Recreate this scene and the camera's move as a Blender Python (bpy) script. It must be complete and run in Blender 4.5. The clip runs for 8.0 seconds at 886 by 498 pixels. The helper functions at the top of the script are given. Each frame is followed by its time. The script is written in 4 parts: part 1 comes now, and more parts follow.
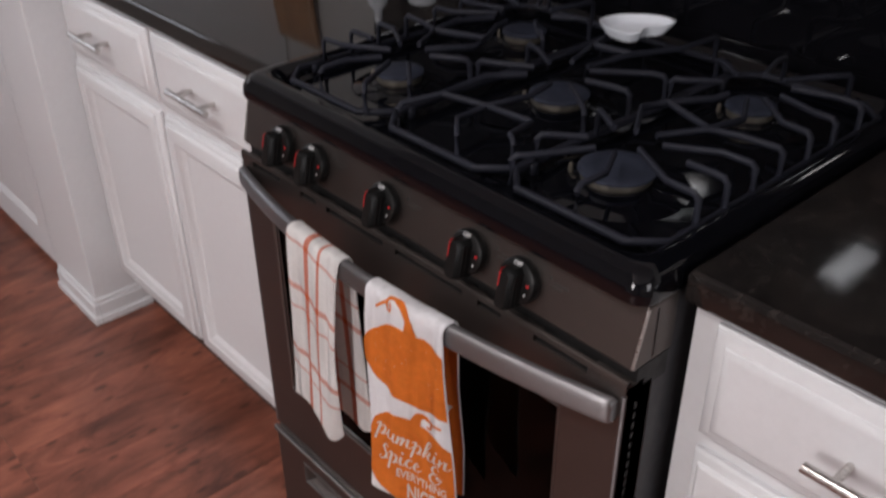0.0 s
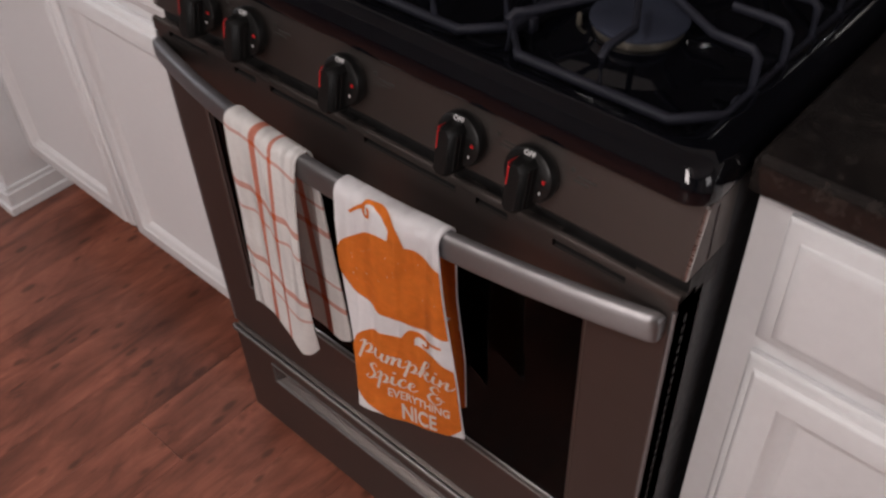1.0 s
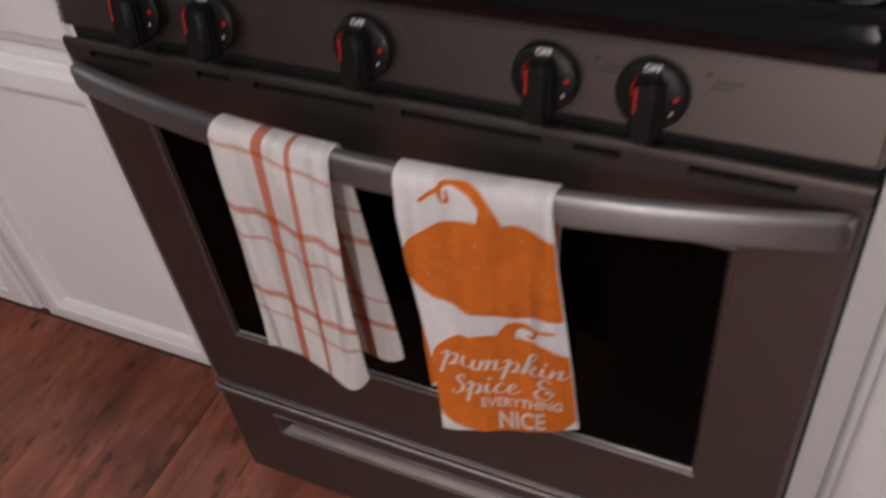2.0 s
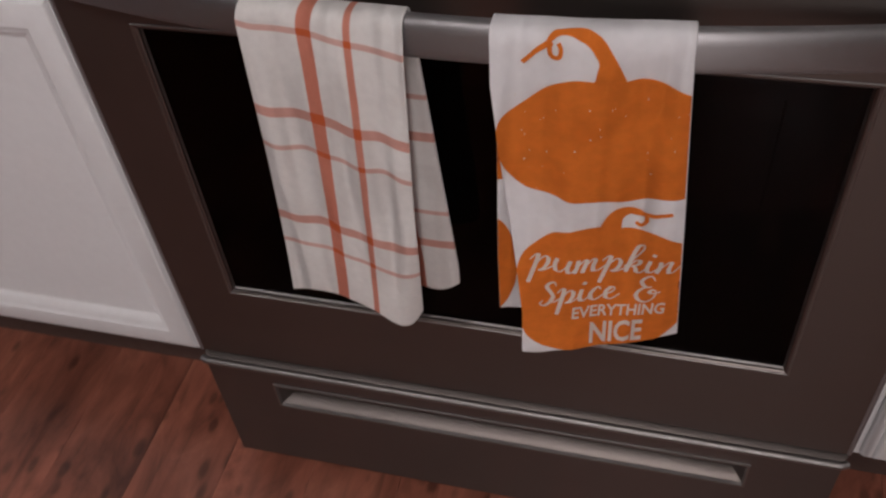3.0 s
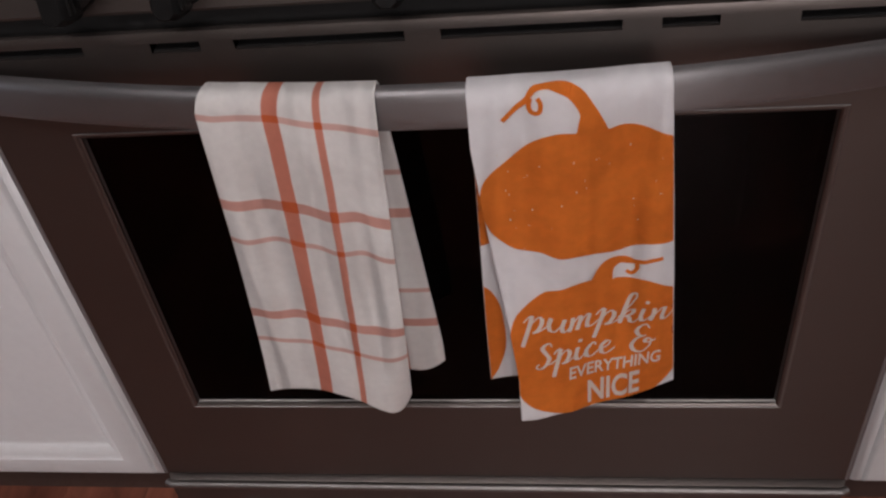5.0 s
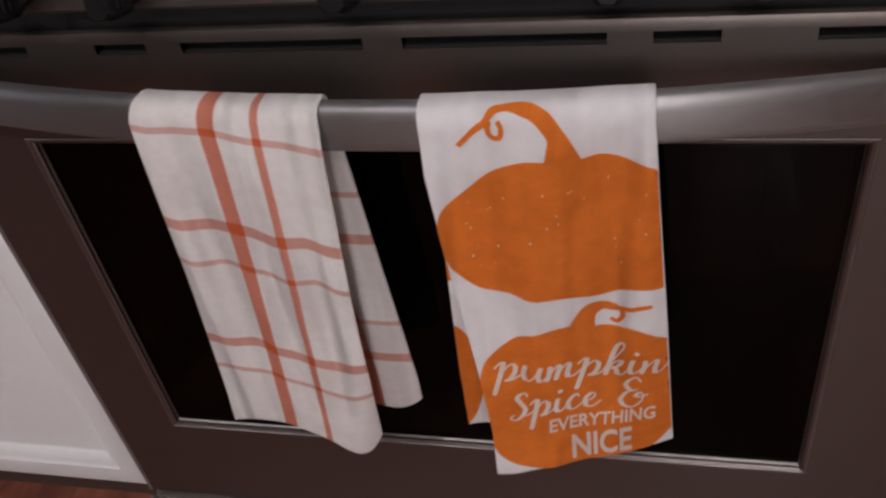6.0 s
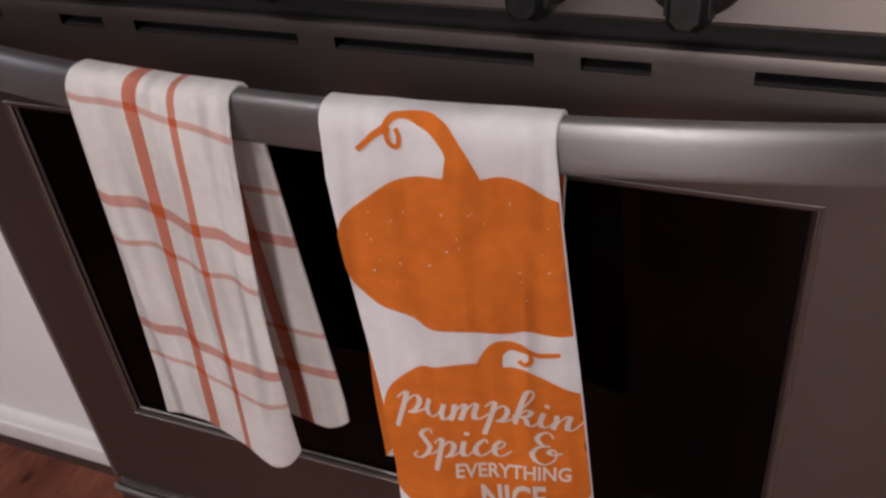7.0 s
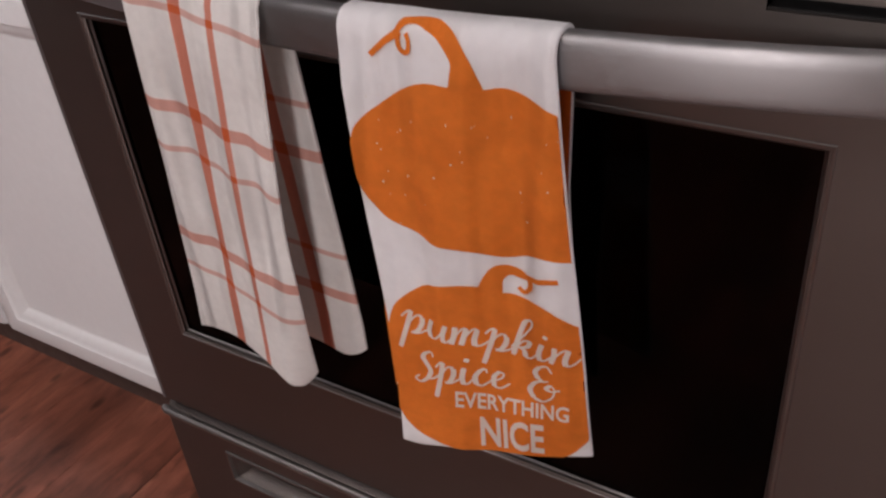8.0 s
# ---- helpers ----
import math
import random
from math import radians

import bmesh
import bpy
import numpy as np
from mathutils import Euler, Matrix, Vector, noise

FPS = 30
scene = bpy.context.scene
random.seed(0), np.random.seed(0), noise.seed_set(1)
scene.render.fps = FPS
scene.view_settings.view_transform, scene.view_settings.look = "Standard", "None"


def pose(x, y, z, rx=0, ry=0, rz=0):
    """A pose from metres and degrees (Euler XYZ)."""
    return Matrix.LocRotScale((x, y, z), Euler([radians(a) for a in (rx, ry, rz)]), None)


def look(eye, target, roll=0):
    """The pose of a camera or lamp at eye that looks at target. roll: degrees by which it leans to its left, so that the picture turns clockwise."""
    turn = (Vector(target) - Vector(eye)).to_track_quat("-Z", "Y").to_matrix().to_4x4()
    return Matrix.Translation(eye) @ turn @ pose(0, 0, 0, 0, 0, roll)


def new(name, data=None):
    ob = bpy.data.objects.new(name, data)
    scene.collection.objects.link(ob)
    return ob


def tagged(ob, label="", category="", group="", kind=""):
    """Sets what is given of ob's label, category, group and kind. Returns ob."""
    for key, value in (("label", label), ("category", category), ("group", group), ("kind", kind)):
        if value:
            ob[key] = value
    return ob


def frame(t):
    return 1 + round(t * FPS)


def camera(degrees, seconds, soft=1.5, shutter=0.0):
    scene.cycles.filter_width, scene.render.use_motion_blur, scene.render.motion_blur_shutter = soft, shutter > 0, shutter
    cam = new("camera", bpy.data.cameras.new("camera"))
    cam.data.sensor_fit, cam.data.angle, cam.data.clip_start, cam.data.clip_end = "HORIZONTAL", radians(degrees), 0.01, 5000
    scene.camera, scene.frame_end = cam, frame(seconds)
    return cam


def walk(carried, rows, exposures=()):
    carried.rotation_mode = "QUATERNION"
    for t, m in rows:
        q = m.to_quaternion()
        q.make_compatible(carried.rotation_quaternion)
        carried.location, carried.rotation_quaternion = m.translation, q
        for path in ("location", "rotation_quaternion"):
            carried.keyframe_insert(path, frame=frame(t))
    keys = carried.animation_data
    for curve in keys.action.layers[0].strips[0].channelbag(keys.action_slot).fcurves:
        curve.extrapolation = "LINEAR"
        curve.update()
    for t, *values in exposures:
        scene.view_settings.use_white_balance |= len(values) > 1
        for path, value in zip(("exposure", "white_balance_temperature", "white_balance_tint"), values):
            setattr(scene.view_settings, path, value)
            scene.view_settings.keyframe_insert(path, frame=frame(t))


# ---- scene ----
cam = camera(51.6, 8.0, 2.3, 0.5)
PATH = [
    (0, (0.794, -0.625, 1.438), (-0.472, 0.504, 0.38), -0.4),
    (0.2, (0.754, -0.602, 1.433), (-0.47, 0.498, 0.296), -0.1),
    (0.5, (0.693, -0.559, 1.414), (-0.443, 0.513, 0.164), 0.2),
    (1, (0.596, -0.513, 1.379), (-0.408, 0.541, 0.008), -2.5),
    (1.5, (0.477, -0.503, 1.349), (-0.334, 0.618, -0.095), -5.7),
    (1.8, (0.37, -0.529, 1.321), (-0.333, 0.694, -0.096), -6.7),
    (2, (0.336, -0.548, 1.276), (-0.369, 0.681, -0.137), -8.2),
    (2.2, (0.276, -0.554, 1.244), (-0.348, 0.61, -0.258), -8.3),
    (3.3, (0.118, -0.587, 1.131), (-0.277, 0.788, -0.267), -6.7),
    (3.5, (0.097, -0.588, 1.131), (-0.261, 0.829, -0.235), -6.7),
    (4, (0.063, -0.589, 1.129), (-0.152, 0.864, -0.229), -5.6),
    (4.5, (0.056, -0.594, 1.133), (-0.118, 0.896, -0.189), -6.5),
    (4.7, (0.064, -0.592, 1.13), (-0.134, 0.893, -0.195), -6.9),
    (5.8, (0.135, -0.518, 1.095), (-0.265, 0.931, -0.225), -9.4),
    (6, (0.155, -0.498, 1.083), (-0.284, 0.948, -0.228), -9.7),
    (6.5, (0.213, -0.466, 1.055), (-0.363, 0.983, -0.198), -8.6),
    (7, (0.277, -0.454, 1.032), (-0.424, 0.992, -0.159), -6.6),
    (7.5, (0.322, -0.461, 1.007), (-0.538, 0.915, -0.161), -6.0),
    (8, (0.349, -0.462, 0.983), (-0.574, 0.891, -0.166), -5.9),
]
walk(cam, [(t, look(eye, target, roll)) for t, eye, target, roll in PATH],
     ((0.0, -0.17, 6700, 14), (0.5, -0.31, 6950, 15), (1.0, -0.42, 7050, 16), (2.0, -0.48, 7000, 16), (3.5, -0.68, 6850, 15), (4.7, -0.62, 6800, 15), (6.0, -0.43, 6800, 16), (7.0, -0.29, 6900, 17), (8.0, -0.31, 6950, 17)))

# ---- light ----
world = bpy.data.worlds.new("world")
scene.world = world
world.use_nodes = True
world.node_tree.nodes["Background"].inputs[0].default_value = (0.75, 0.82, 1.0, 1)
world.node_tree.nodes["Background"].inputs[1].default_value = 0.02


def area(name, m, sx, sy, watts, colour):
    d = bpy.data.lights.new(name, "AREA")
    d.shape, d.size, d.size_y, d.energy, d.color = "RECTANGLE", sx, sy, watts, colour
    ob = new(name, d)
    ob.matrix_world = m
    return ob


area("ceiling_lamp_light", pose(-0.39, -1.25, 2.345), 0.09, 0.34, 5, (1.0, 0.935, 0.925)).data.spread = radians(120)
area("left_lamp_light", pose(-1.18, -1.25, 2.345), 0.09, 0.34, 3, (1.0, 0.94, 0.93)).data.spread = radians(140)
# unseen front lamp, added so the towels' back flaps are lit
area("front_lamp_light", pose(0.30, -1.25, 2.345), 0.09, 0.34, 9, (1.0, 0.95, 0.94)).data.spread = radians(140)
area("window_daylight", look((0.66, -3.17, 1.50), (0.30, 0.0, 0.90)), 0.46, 1.15, 40, (0.98, 0.95, 0.97))
# unseen fill from the east, added to brighten faces turned to the right
area("east_fill", look((2.57, -0.55, 1.50), (-0.2, -0.2, 0.8)), 0.70, 1.10, 9, (0.95, 0.96, 1.0))
area("west_daylight", look((-3.17, -1.15, 1.55), (0.0, -0.6, 0.9)), 0.80, 1.05, 7, (0.76, 0.85, 1.0))


# ---- materials ----
def material(name):
    m = bpy.data.materials.new(name)
    m.use_nodes = True
    t = m.node_tree
    return m, t, t.nodes["Principled BSDF"]


def node(t, kind, **sets):
    n = t.nodes.new(kind)
    for k, v in sets.items():
        n.inputs[k.replace("_", " ")].default_value = v
    return n


def coords(t, scale=(1, 1, 1), space="Object"):
    c = t.nodes.new("ShaderNodeTexCoord")
    m = t.nodes.new("ShaderNodeMapping")
    m.inputs["Scale"].default_value = scale
    t.links.new(c.outputs[space], m.inputs["Vector"])
    return m.outputs[0]


def noise_tex(t, vec, scale, detail=4.0, rough=0.55):
    n = node(t, "ShaderNodeTexNoise", Scale=scale, Detail=detail, Roughness=rough)
    t.links.new(vec, n.inputs["Vector"])
    return n.outputs["Fac"]


def ramp(t, fac, stops):
    r = t.nodes.new("ShaderNodeValToRGB")
    e = r.color_ramp.elements
    while len(e) < len(stops):
        e.new(0.5)
    for el, (p, c) in zip(e, stops):
        el.position, el.color = p, (*c, 1) if len(c) == 3 else c
    t.links.new(fac, r.inputs[0])
    return r.outputs[0]


def grey(v):
    return (v, v, v)


def bump(t, b, fac, strength, dist=0.002):
    n = node(t, "ShaderNodeBump", Strength=strength, Distance=dist)
    t.links.new(fac, n.inputs["Height"])
    t.links.new(n.outputs[0], b.inputs["Normal"])


def painted(name, colour, rough, spread=0.06, metal=0.0, grain=60.0, bumps=0.06, scale=(1, 1, 1), coat=0.0, big=3.0, vary=0.2):
    """A surface with broad blotches and a fine grain."""
    m, t, b = material(name)
    v = coords(t, scale)
    big_n = noise_tex(t, v, big, 3)
    fine = noise_tex(t, v, grain, 5)
    mix = node(t, "ShaderNodeMath")
    mix.operation = "MULTIPLY_ADD"
    t.links.new(big_n, mix.inputs[0])
    mix.inputs[1].default_value = 0.7
    t.links.new(fine, mix.inputs[2])
    lo = tuple(c * (1 - spread) for c in colour)
    hi = tuple(min(1, c * (1 + spread)) for c in colour)
    t.links.new(ramp(t, mix.outputs[0], [(0.45, lo), (1.0, hi)]), b.inputs["Base Color"])
    t.links.new(ramp(t, fine, [(0.3, grey(max(0.02, rough * (1 - vary)))), (0.7, grey(min(1, rough * (1 + vary))))]), b.inputs["Roughness"])
    b.inputs["Metallic"].default_value = metal
    b.inputs["Coat Weight"].default_value = coat
    bump(t, b, fine, bumps, 0.001)
    return m


STEEL = painted("brushed_steel", (0.136, 0.118, 0.110), 0.43, 0.03, 1.0, 40, 0.004, (1.2, 10, 30), big=1.2, vary=0.06)
HANDLE = painted("handle_steel", (0.24, 0.235, 0.24), 0.44, 0.05, 1.0, 60, 0.01, (2, 20, 20))
TRIM = painted("polished_trim", (0.21, 0.20, 0.195), 0.44, 0.05, 1.0, 60, 0.01)
NICKEL = painted("brushed_nickel", (0.52, 0.50, 0.48), 0.28, 0.06, 1.0, 90, 0.02, (1, 8, 8))
ENAMEL = painted("black_enamel", (0.002, 0.0022, 0.0034), 0.06, 0.2, 0.0, 200, 0.002)
SIDE = painted("dark_side_panel", (0.035, 0.035, 0.038), 0.45, 0.15)
IRON = painted("cast_iron", (0.0125, 0.0135, 0.020), 0.5, 0.25, 0.0, 260, 0.25)
CAP = painted("burner_cap", (0.022, 0.026, 0.040), 0.5, 0.2, 0.0, 220, 0.12)
BURNER = painted("burner_alloy", (0.20, 0.18, 0.15), 0.45, 0.2, 0.8, 120, 0.08)
PLASTIC = painted("black_plastic", (0.006, 0.006, 0.006), 0.36, 0.2, 0.0, 160, 0.02)
RED = painted("red_mark", (0.40, 0.010, 0.012), 0.4, 0.1)
PALE = painted("pale_print", (0.45, 0.45, 0.45), 0.5, 0.1)
FAINT = painted("faint_print", (0.03, 0.028, 0.026), 0.5, 0.1)
WHITE = painted("white_paint", (0.66, 0.665, 0.675), 0.38, 0.03, 0.0, 90, 0.03, big=1.5)
PLASTER = painted("wall_paint", (0.36, 0.345, 0.33), 0.7, 0.05, 0.0, 120, 0.08)
WALLWHITE = painted("pale_wall_paint", (0.46, 0.45, 0.44), 0.6, 0.04, 0.0, 120, 0.06)
BLACKGLASS = painted("black_polished_stone", (0.003, 0.003, 0.004), 0.03, 0.3, 0.0, 150, 0.002)
CEIL = painted("ceiling_paint", (0.62, 0.61, 0.60), 0.8, 0.03, 0.0, 120, 0.1)
CERAMIC = painted("white_ceramic", (0.74, 0.78, 0.83), 0.12, 0.03, coat=0.4)
# near-black for the plinth, and for shade painted into gaps, slots and holes
DARK = painted("plinth_and_gap_shade", (0.004, 0.0035, 0.0035), 0.6, 0.2)
CAVITY = painted("oven_enamel", (0.010, 0.006, 0.0055), 0.35, 0.3)
BOARD = painted("oiled_wood", (0.26, 0.13, 0.06), 0.45, 0.3, 0.0, 25, 0.1, (12, 12, 1))
# toe kick: one even dark brown
TOEKICK = painted("toe_kick_brown", (0.05, 0.03, 0.025), 0.5, 0.2)


for dull, level in ((ENAMEL, 0.42), (PLASTIC, 0.22), (IRON, 0.2), (CAP, 0.25), (BLACKGLASS, 0.38)):
    dull.node_tree.nodes["Principled BSDF"].inputs["Specular IOR Level"].default_value = level


# steel brushed lengthwise blurs light up and down
for brushed, amount in ((STEEL, 0.4), (HANDLE, 0.75)):
    bt = brushed.node_tree
    tn = bt.nodes.new("ShaderNodeVectorMath")
    tn.operation = "CROSS_PRODUCT"
    bt.links.new(bt.nodes.new("ShaderNodeNewGeometry").outputs["Normal"], tn.inputs[0])
    tn.inputs[1].default_value = (1, 0, 0)
    bp = bt.nodes["Principled BSDF"]
    bp.inputs["Anisotropic"].default_value = amount
    bt.links.new(tn.outputs[0], bp.inputs["Tangent"])


def granite():
    m, t, b = material("brown_black_granite")
    v = coords(t)
    n1 = noise_tex(t, v, 9, 6, 0.7)
    n2 = noise_tex(t, v, 55, 5, 0.7)
    c1 = ramp(t, n1, [(0.38, (0.008, 0.007, 0.007)), (0.55, (0.015, 0.0125, 0.0115)), (0.72, (0.034, 0.025, 0.021))])
    c2 = ramp(t, n2, [(0.55, (0, 0, 0)), (0.72, (0.026, 0.021, 0.018))])
    mix = t.nodes.new("ShaderNodeMix")
    mix.data_type, mix.blend_type = "RGBA", "ADD"
    mix.inputs["Factor"].default_value = 1
    t.links.new(c1, mix.inputs[6]), t.links.new(c2, mix.inputs[7])
    t.links.new(mix.outputs[2], b.inputs["Base Color"])
    t.links.new(ramp(t, n2, [(0.3, grey(0.03)), (0.7, grey(0.08))]), b.inputs["Roughness"])
    return m


GRANITE = granite()


def wood_floor():
    m, t, b = material("red_brown_floorboards")
    c = t.nodes.new("ShaderNodeTexCoord")
    info = t.nodes.new("ShaderNodeObjectInfo")
    add = t.nodes.new("ShaderNodeVectorMath")
    t.links.new(c.outputs["Object"], add.inputs[0])
    sc = t.nodes.new("ShaderNodeVectorMath")
    sc.operation = "SCALE"
    sc.inputs[0].default_value = (3.1, 7.7, 0)
    t.links.new(info.outputs["Random"], sc.inputs["Scale"])
    t.links.new(sc.outputs[0], add.inputs[1])
    mp = t.nodes.new("ShaderNodeMapping")
    mp.inputs["Scale"].default_value = (6.0, 2.3, 1)
    t.links.new(add.outputs[0], mp.inputs["Vector"])
    mp2 = t.nodes.new("ShaderNodeMapping")
    mp2.inputs["Scale"].default_value = (3.5, 1.5, 1)
    t.links.new(add.outputs[0], mp2.inputs["Vector"])
    warp = noise_tex(t, mp2.outputs[0], 2.2, 3)
    grain = node(t, "ShaderNodeTexNoise", Scale=2.4, Detail=9, Roughness=0.68, Distortion=1.6)
    t.links.new(mp.outputs[0], grain.inputs["Vector"])
    base = ramp(t, grain.outputs["Fac"], [(0.26, (0.088, 0.027, 0.017)), (0.44, (0.192, 0.062, 0.039)), (0.60, (0.250, 0.085, 0.054)), (0.80, (0.35, 0.134, 0.086))])
    blot = ramp(t, warp, [(0.35, grey(0.55)), (0.65, grey(1.25))])
    mul = t.nodes.new("ShaderNodeMix")
    mul.data_type, mul.blend_type = "RGBA", "MULTIPLY"
    mul.inputs["Factor"].default_value = 0.85
    t.links.new(base, mul.inputs[6]), t.links.new(blot, mul.inputs[7])
    # dark streaks along the grain, and small dark knots that come in patches
    mp3 = t.nodes.new("ShaderNodeMapping")
    mp3.inputs["Scale"].default_value = (20.0, 1.7, 1)
    mp3.inputs["Rotation"].default_value = (0, 0, radians(4))
    t.links.new(add.outputs[0], mp3.inputs["Vector"])
    streak = node(t, "ShaderNodeTexNoise", Scale=1.5, Detail=5, Roughness=0.6, Distortion=0.9)
    t.links.new(mp3.outputs[0], streak.inputs["Vector"])
    sf = ramp(t, streak.outputs["Fac"], [(0.32, grey(0.36)), (0.42, grey(0.82)), (0.52, grey(1.0)), (0.72, grey(1.22))])
    mp4 = t.nodes.new("ShaderNodeMapping")
    mp4.inputs["Scale"].default_value = (34.0, 15.0, 1)
    t.links.new(add.outputs[0], mp4.inputs["Vector"])
    knots = node(t, "ShaderNodeTexVoronoi", Scale=1.0, Randomness=1.0)
    t.links.new(mp4.outputs[0], knots.inputs["Vector"])
    patch = ramp(t, noise_tex(t, add.outputs[0], 9.0, 2), [(0.40, grey(-0.02)), (0.62, grey(0.20))])
    near = t.nodes.new("ShaderNodeMath")
    near.operation = "SUBTRACT"
    t.links.new(knots.outputs["Distance"], near.inputs[0]), t.links.new(patch, near.inputs[1])
    kf = ramp(t, near.outputs[0], [(0.0, grey(0.38)), (0.16, grey(1.0))])
    mul1 = t.nodes.new("ShaderNodeMix")
    mul1.data_type, mul1.blend_type = "RGBA", "MULTIPLY"
    mul1.inputs["Factor"].default_value = 0.62
    t.links.new(mul.outputs[2], mul1.inputs[6]), t.links.new(sf, mul1.inputs[7])
    mul2 = t.nodes.new("ShaderNodeMix")
    mul2.data_type, mul2.blend_type = "RGBA", "MULTIPLY"
    mul2.inputs["Factor"].default_value = 0.9
    t.links.new(mul1.outputs[2], mul2.inputs[6]), t.links.new(kf, mul2.inputs[7])
    # a tone of its own for each board
    hsv = t.nodes.new("ShaderNodeHueSaturation")
    tone = node(t, "ShaderNodeMapRange")
    t.links.new(info.outputs["Random"], tone.inputs[0])
    tone.inputs[3].default_value, tone.inputs[4].default_value = 0.92, 1.14
    t.links.new(tone.outputs[0], hsv.inputs["Value"])
    t.links.new(mul2.outputs[2], hsv.inputs["Color"])
    t.links.new(hsv.outputs[0], b.inputs["Base Color"])
    t.links.new(ramp(t, grain.outputs["Fac"], [(0.3, grey(0.42)), (0.7, grey(0.30))]), b.inputs["Roughness"])
    bump(t, b, grain.outputs["Fac"], 0.25, 0.002)
    return m


FLOORWOOD = wood_floor()


def weave(t, b, vec, strength=0.35):
    """Fine crossed threads as relief, with soft creases."""
    waves = []
    for d in ("X", "Y"):
        w = node(t, "ShaderNodeTexWave", Scale=420.0, Distortion=0.4)
        w.bands_direction = d
        t.links.new(vec, w.inputs["Vector"])
        waves.append(w.outputs["Fac"])
    m = t.nodes.new("ShaderNodeMath")
    m.operation = "ADD"
    t.links.new(waves[0], m.inputs[0]), t.links.new(waves[1], m.inputs[1])
    bump(t, b, m.outputs[0], strength, 0.0006)
    # soft creases that run down the hanging cloth
    long_folds = noise_tex(t, coords(t, (38, 12, 4.5)), 1.0, 1.0, 0.4)
    crumple = noise_tex(t, coords(t, (26, 12, 20)), 1.0, 1.5, 0.45)
    both = node(t, "ShaderNodeMath")
    both.operation = "MULTIPLY_ADD"
    both.inputs[1].default_value = 0.35
    t.links.new(crumple, both.inputs[0]), t.links.new(long_folds, both.inputs[2])
    crease = node(t, "ShaderNodeBump", Strength=0.9, Distance=0.030)
    t.links.new(both.outputs[0], crease.inputs["Height"])
    t.links.new(crease.outputs[0], b.inputs["Normal"].links[0].from_node.inputs["Normal"])
    b.inputs["Roughness"].default_value = 0.9
    tl = t.nodes.new("ShaderNodeBsdfTranslucent")
    t.links.new(b.inputs["Base Color"].links[0].from_socket, tl.inputs[0])
    ms = node(t, "ShaderNodeMixShader")
    ms.inputs[0].default_value = 0.36
    t.links.new(b.outputs[0], ms.inputs[1]), t.links.new(tl.outputs[0], ms.inputs[2])
    t.links.new(ms.outputs[0], t.nodes["Material Output"].inputs[0])
    b.inputs["Specular IOR Level"].default_value = 0.15


def cotton(name, colour, spread):
    m, t, b = material(name)
    v = coords(t, space="UV")
    n = noise_tex(t, v, 90, 5)
    t.links.new(ramp(t, n, [(0.3, tuple(c * (1 - spread) for c in colour)), (0.7, tuple(min(1, c * (1 + spread)) for c in colour))]), b.inputs["Base Color"])
    weave(t, b, v)
    return m


COTTON = cotton("white_cotton", (0.86, 0.85, 0.865), 0.03)
ORANGE = cotton("orange_print", (0.76, 0.205, 0.032), 0.08)
PRINTWHITE = cotton("white_print", (0.78, 0.72, 0.66), 0.03)


